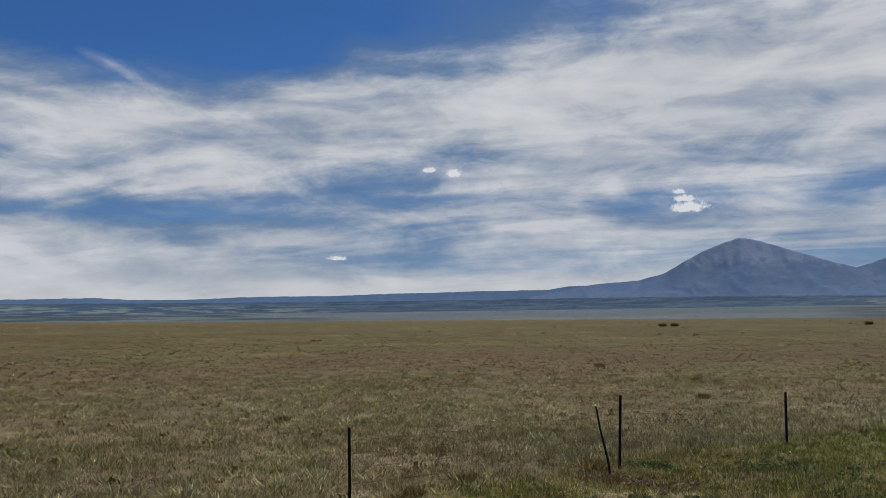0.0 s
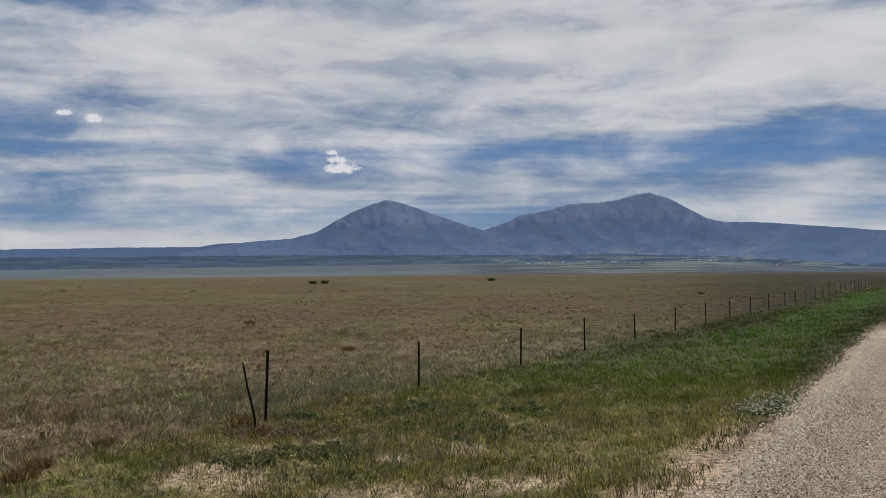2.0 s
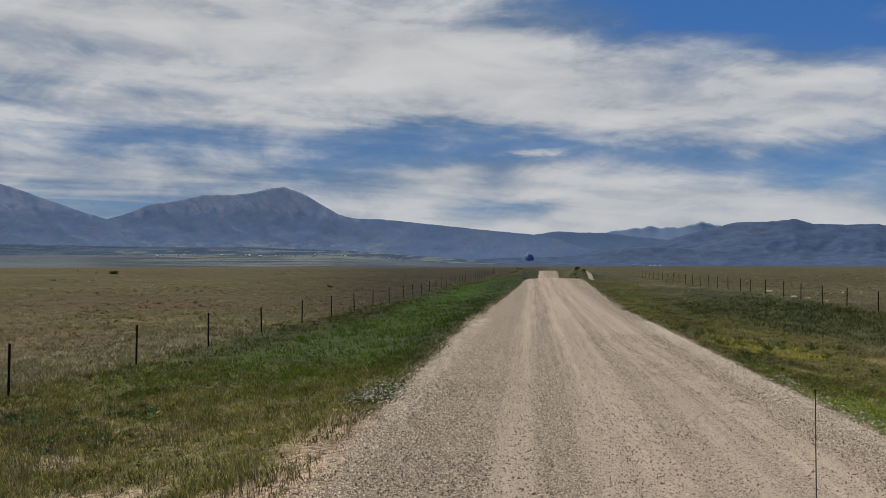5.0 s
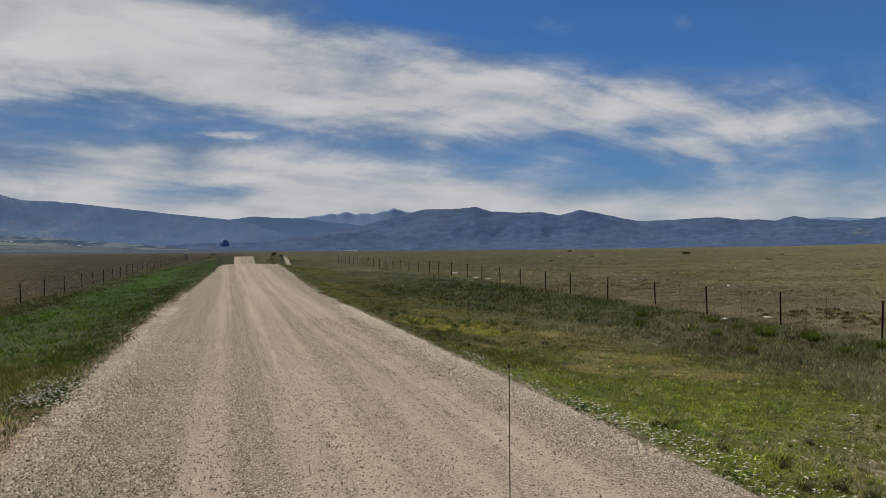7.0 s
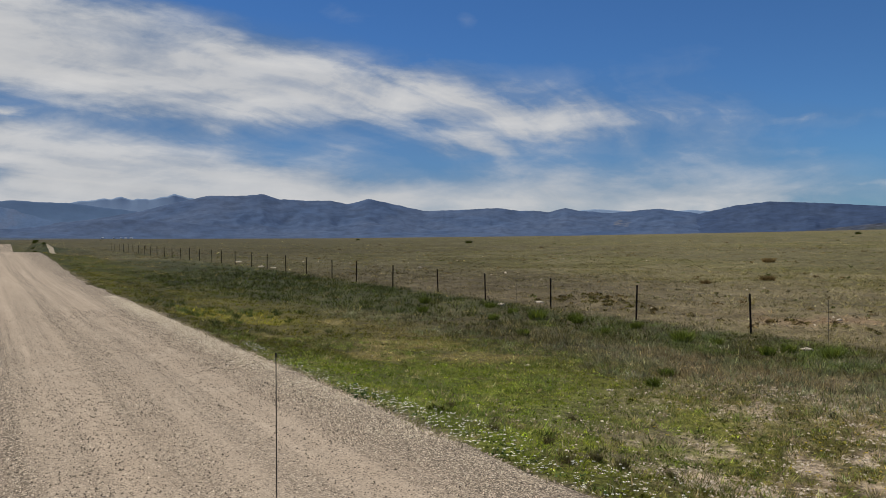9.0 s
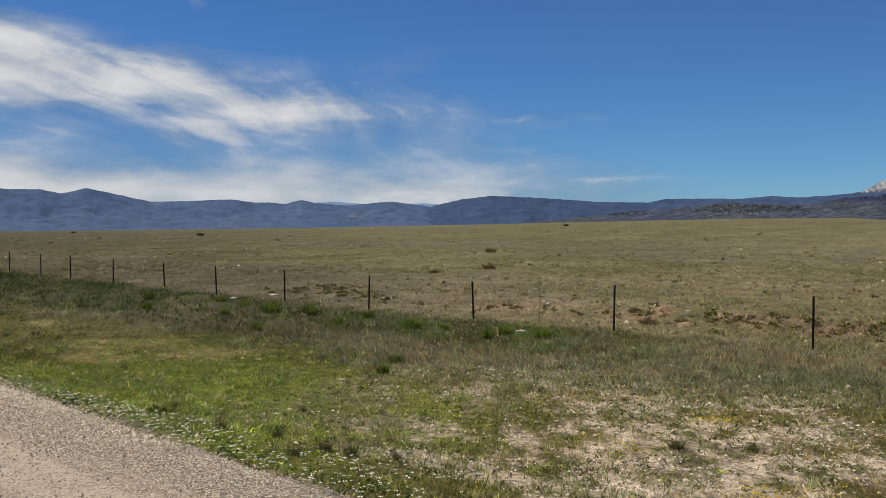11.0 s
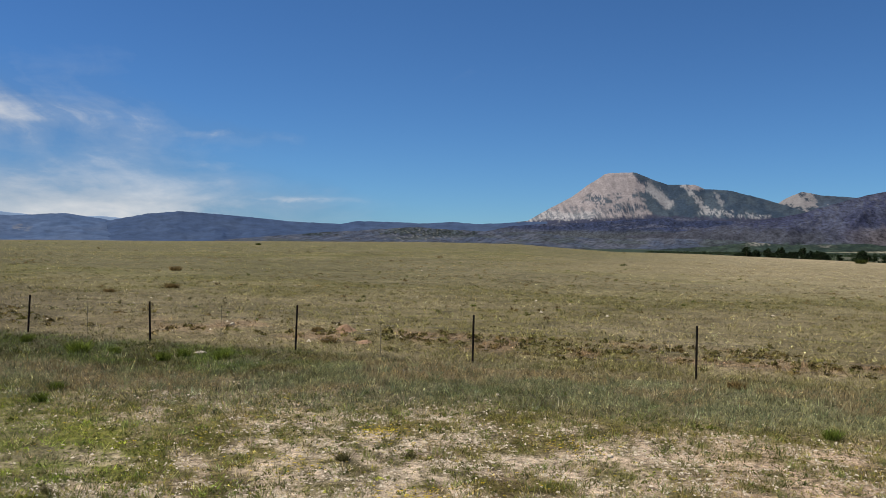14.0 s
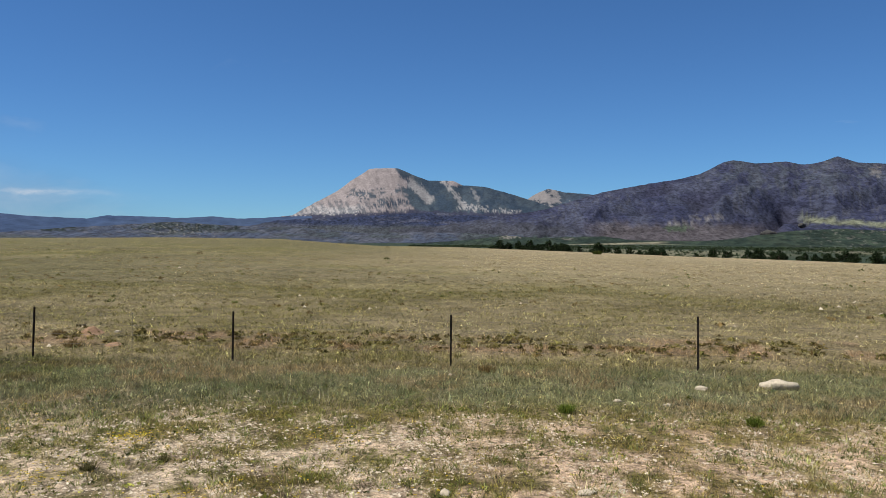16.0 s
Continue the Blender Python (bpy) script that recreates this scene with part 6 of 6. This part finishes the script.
# thin wire stays half way between posts
for a, b in list(zip(right_ys, right_ys[1:]))[3:9]:
    py = (a + b) / 2
    part("wire_stay", tube(bmesh.new(), [Vector((RIGHT_X, py, height_at(RIGHT_X, py) + h)) - right_fence.location for h in (0.04, 0.4, 0.8, 1.18)], 0.006, 4), WIRE, right_fence, "twisted wire stay")

# the bent old post leaning beside the fence
bm = bmesh.new()
foot = Vector((-11.56, 11.25, height_at(-11.56, 11.25)))
tube(bm, [(0, 0, -0.2), (-0.02, -0.02, 0.20), (-0.035, -0.035, 0.36), (-0.13, -0.13, 0.95), (-0.175, -0.175, 1.34), (-0.185, -0.185, 1.41)], [0.027, 0.027, 0.026, 0.023, 0.021, 0.010], 6)
me = bpy.data.meshes.new("bent_post")
bm.to_mesh(me)
bm.free()
me.materials.append(STEEL)
bent = tagged(new("bent_post", me), "bent dark old post leaning beside the wire fence", "post")
bent.location = foot

# brace post where the far fence turns
corner = tagged(new("corner_post"), "thick dark wooden corner post with a brace", "post")
corner.location = (LEFT_X, 258.5, height_at(LEFT_X, 258.5))
part("post", tube(bmesh.new(), [(0, 0, -0.3), (0, 0, 1.72)], [0.26, 0.22], 10), WOOD, corner)
part("brace", tube(bmesh.new(), [(0, -0.1, 1.2), (0, -2.6, 0.0)], 0.07, 6), WOOD, corner)

# marker on the rise, beside the road
mark = tagged(new("marker_post"), "weathered wooden marker post with a flat cap on the rise", "post")
mark.location = (-2.8, 165.0, height_at(-2.8, 165.0))
part("post", tube(bmesh.new(), [(0, 0, -0.3), (0.03, 0, 1.56)], [0.10, 0.08], 8), WOOD, mark)
part("cap", box(bmesh.new(), -0.09, 0.15, -0.12, 0.12, 1.55, 1.62), WOOD, mark)

# slender whip antenna without its vehicle; the foot in the gravel is made up
ROD = mottled("rod_black", [(0.3, (0.012, 0.012, 0.012)), (0.7, (0.03, 0.028, 0.026))], 30.0, 0.4, spec=0.5)
rod = tagged(new("whip_antenna"), "slender black whip antenna set upright in the gravel", "rod")
rod.location = (2.48, 5.83, 0.0)
part("shaft", tube(bmesh.new(), [(-0.006, 0, -0.1), (0, 0, 0.8), (0.004, 0, 1.63)], [0.0048, 0.0042, 0.0034], 8), ROD, rod)
part("tip", tube(bmesh.new(), [(0.004, 0, 1.62), (0.004, 0, 1.628), (0.004, 0, 1.65), (0.004, 0, 1.655)], [0.004, 0.007, 0.007, 0.004], 8), ROD, rod)
part("foot", tube(bmesh.new(), [(0, 0, -0.06), (0, 0, 0.035), (0, 0, 0.05)], [0.03, 0.024, 0.008], 10), ROD, rod)

# dirt track over the heaped earth
TRACK = mottled("dirt_track", [(0.3, (0.22, 0.18, 0.125)), (0.7, (0.36, 0.30, 0.21))], 0.8, 0.95, 0.02, second=6.0)
s = np.linspace(0, 1, 60)
cx, cy = 9.7 + 4.3 * s**1.1, 116 + 90 * s
across = np.linspace(-1, 1, 7)
gx, gy = cx[:, None] + across[None] * 0.55, np.repeat(cy[:, None], 7, 1)
v = np.stack([gx, gy, land(gx, gy) + 0.05 - 0.10 * (np.abs(across)[None] > 0.9)], -1).reshape(-1, 3)
tagged(new("dirt_track", fast_mesh("dirt_track", v, grid_faces(60, 7)[:, ::-1], TRACK, None, True)), "pale dirt track leading off beside the road", "track", kind="structure")
for px, py, sz in [(9.6, 178, 1.0), (10.4, 190, 1.3), (11.0, 196, 1.5), (11.6, 205, 1.2), (9.2, 165, 0.9), (11.8, 186, 0.9), (12.6, 196, 1.0), (-1.9, 150, 0.8), (-2.6, 142, 0.9), (-3.6, 156, 1.0), (-1.4, 160, 0.7)]:
    leafy_clump("roadside_bush", "small dark bush on heaped earth beside the road", px, py, sz * 0.5, DEEP * 0.8, 200, 0.6, "bush")

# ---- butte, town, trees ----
# paler and bluer than the rock: distance haze is put into its colour
BUTTE_MAT = mottled("hazed_basalt", [(0.3, (0.165, 0.222, 0.350)), (0.7, (0.190, 0.245, 0.370))], 0.05, 0.95, 0.5)
ba, br = np.meshgrid(np.linspace(0, 2 * np.pi, 73)[:-1], np.linspace(0, 1, 30), indexing="ij")
bx, by = 120 * br * np.cos(ba), 120 * br * np.sin(ba)
span = np.hypot(bx, by)
crag = fbm(bx / 8, by / 8, 301, 4) - 0.5
bz = 20 * step(30, 12, np.hypot(bx + 4, by) + 18 * crag) + 16 * np.exp(-np.hypot(bx - 10, by) / 50) + 7 * np.exp(-((bx + 6) ** 2 + by**2) / 90) + 12 * crag * step(60, 10, span) - 4
ring = np.arange(72 * 30).reshape(72, 30)
nxt = np.roll(ring, -1, 0)
BUTTE_FACES = np.stack([ring[:, :-1], ring[:, 1:], nxt[:, 1:], nxt[:, :-1]], -1).reshape(-1, 4)
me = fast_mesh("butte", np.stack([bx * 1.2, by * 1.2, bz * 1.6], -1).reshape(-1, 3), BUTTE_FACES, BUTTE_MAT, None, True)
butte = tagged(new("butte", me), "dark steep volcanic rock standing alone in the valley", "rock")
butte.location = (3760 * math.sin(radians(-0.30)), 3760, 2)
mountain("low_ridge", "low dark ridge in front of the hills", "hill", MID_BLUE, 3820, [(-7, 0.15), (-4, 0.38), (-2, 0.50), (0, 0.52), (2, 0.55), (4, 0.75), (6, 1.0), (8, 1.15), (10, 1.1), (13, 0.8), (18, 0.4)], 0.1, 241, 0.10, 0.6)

WALL = mottled("house_wall", [(0.3, (0.60, 0.60, 0.60)), (0.7, (0.74, 0.74, 0.73))], 0.3)
ROOF = mottled("house_roof", [(0.3, (0.50, 0.50, 0.50)), (0.7, (0.68, 0.68, 0.69))], 0.3)


def house(px, py, w, d, h, turn):
    root = tagged(new("house"), "small pale house with a gable roof in the valley", "house", "houses of the valley town")
    part("wall", box(bmesh.new(), -w / 2, w / 2, -d / 2, d / 2, -3, h), WALL, root)
    bm = bmesh.new()
    e, rz = 0.5, h + w * 0.30
    vs = [bm.verts.new(p) for p in ((-w / 2 - e, -d / 2 - e, h), (w / 2 + e, -d / 2 - e, h), (0, -d / 2 - e, rz), (-w / 2 - e, d / 2 + e, h), (w / 2 + e, d / 2 + e, h), (0, d / 2 + e, rz))]
    for f in ((0, 1, 2), (5, 4, 3), (1, 4, 5, 2), (3, 0, 2, 5), (0, 3, 4, 1)):
        bm.faces.new([vs[i] for i in f])
    part("roof", bm, ROOF, root)
    part("door", box(bmesh.new(), -0.6, 0.6, -d / 2 - 0.08, -d / 2 + 0.02, 0, 2.1), WOOD, root)
    root.matrix_basis = pose(px, py, height_at(px, py), 0, 0, turn)
    return root


hr = random.Random(5)
for i in range(34):
    a = hr.uniform(-26, -9) if i < 29 else hr.uniform(6.5, 9)
    rr = hr.uniform(3150, 3450)
    house(rr * math.sin(radians(a)), rr * math.cos(radians(a)), hr.uniform(5, 7), hr.uniform(6, 10), hr.uniform(2.5, 3.4), hr.uniform(0, 180))

BARK = mottled("juniper_bark", [(0.3, (0.07, 0.05, 0.04)), (0.7, (0.16, 0.12, 0.09))], 4.0, 0.95, 0.01, stretch=(5, 5, 1))


def juniper(seed, tall):
    """A squat evergreen: tapered trunk, limbs, and an uneven crown of small leaf clumps."""
    r = random.Random(seed)
    root = tagged(new("juniper_tree"), "squat dark green juniper at the field's edge", "tree", "trees at the field's edge")
    bm = bmesh.new()
    tube(bm, [(0, 0, -0.4), (0.1, 0.05, tall * 0.3), (0.2, -0.1, tall * 0.75)], [0.22, 0.16, 0.05], 7)
    lobes = []
    for k in range(8):
        a, h = r.uniform(0, 6.28), r.uniform(0.22, 0.88) * tall
        reach = tall * r.uniform(0.22, 0.42) * (1.15 - 0.6 * h / tall)
        tip = (reach * math.cos(a), reach * math.sin(a), h)
        tube(bm, [(0.08, 0, h * 0.55), tip], [0.08, 0.025], 5)
        lobes.append((Vector(tip), tall * r.uniform(0.16, 0.27)))
    lobes.append((Vector((0.1, 0, tall * 0.88)), tall * 0.18))
    part("trunk", bm, BARK, root)
    g = np.random.default_rng(seed)
    pts = []
    for c, rad in lobes:
        d = g.normal(0, 1, (58, 3))
        d = d / np.linalg.norm(d, axis=1)[:, None] * (0.5 + 0.5 * g.random((58, 1))) * rad
        pts.append(np.array(c) + d * np.array([1.15, 1.15, 0.85]))
    p = np.concatenate(pts)
    p[:, 2] = np.maximum(p[:, 2], 0.15)
    s = tall * 0.072
    v = np.stack([p + g.normal(0, s, p.shape) for _ in range(3)], 1)
    col = np.repeat((np.array([0.024, 0.037, 0.017]) * np.exp(g.normal(0, 0.28, (len(p), 1))))[:, None], 3, 1)
    crown = new("crown", fast_mesh("crown", v.reshape(-1, 3), np.arange(len(p) * 3).reshape(-1, 3), TREE_LEAF_MAT, col.reshape(-1, 3)))
    crown.parent = root
    return root


kinds = [juniper(500 + i, t) for i, t in enumerate((3.2, 4.0, 4.6, 5.2, 3.6))]
tr = random.Random(9)
spots = []
for i in range(230):
    a = tr.uniform(88, 122) if i < 208 else tr.uniform(79, 90)
    # gaps between groups of trees
    if i < 208 and math.sin(a * 1.7) + 0.7 * math.sin(a * 4.1 + 1) < -0.95:
        continue
    rim = float(edge_far(np.array(a)))
    rr = rim + tr.uniform(-3, 30) + max(0.0, 92 - a) * 6
    spots.append((rr * math.sin(radians(a)), rr * math.cos(radians(a)), tr.uniform(0, 360)))
for i, (px, py, turn) in enumerate(spots):
    m = pose(px, py, height_at(px, py) - 0.1, 0, 0, turn)
    if i < len(kinds):
        kinds[i].matrix_basis = m
    else:
        copy_thing(kinds[i % len(kinds)], m)

# scrub woods up the slopes behind them
x, y = scatter(9000, 440, 1700, 84, 122, 1.4)
k = fbm(x / 120, y / 120, 131) > 0.38
x, y = x[k], y[k]
tussocks("scrub_woods", "dark juniper and oak scrub over the foothills", (x, y), np.tile(np.array([0.036, 0.052, 0.026]), (len(x), 1)), 1.2 + 2.2 * rng.random(len(x)), 12, "woods")

# two dark crags on the slopes behind
CRAG = mottled("dark_crag", [(0.3, (0.035, 0.035, 0.036)), (0.7, (0.085, 0.080, 0.075))], 0.15, 0.95, 1.5, second=5.0)
for a, e, rr, size in ((108.3, 0.86, 2285, 22), (110.3, 1.45, 2850, 15)):
    crag_rock = rock(rr * math.sin(radians(a)), rr * math.cos(radians(a)), size, 0.55, int(a), "dark rocky crag on the wooded slope", CRAG, "crag", "rock")
    crag_rock.location.z = EYE + rr * math.tan(radians(e))
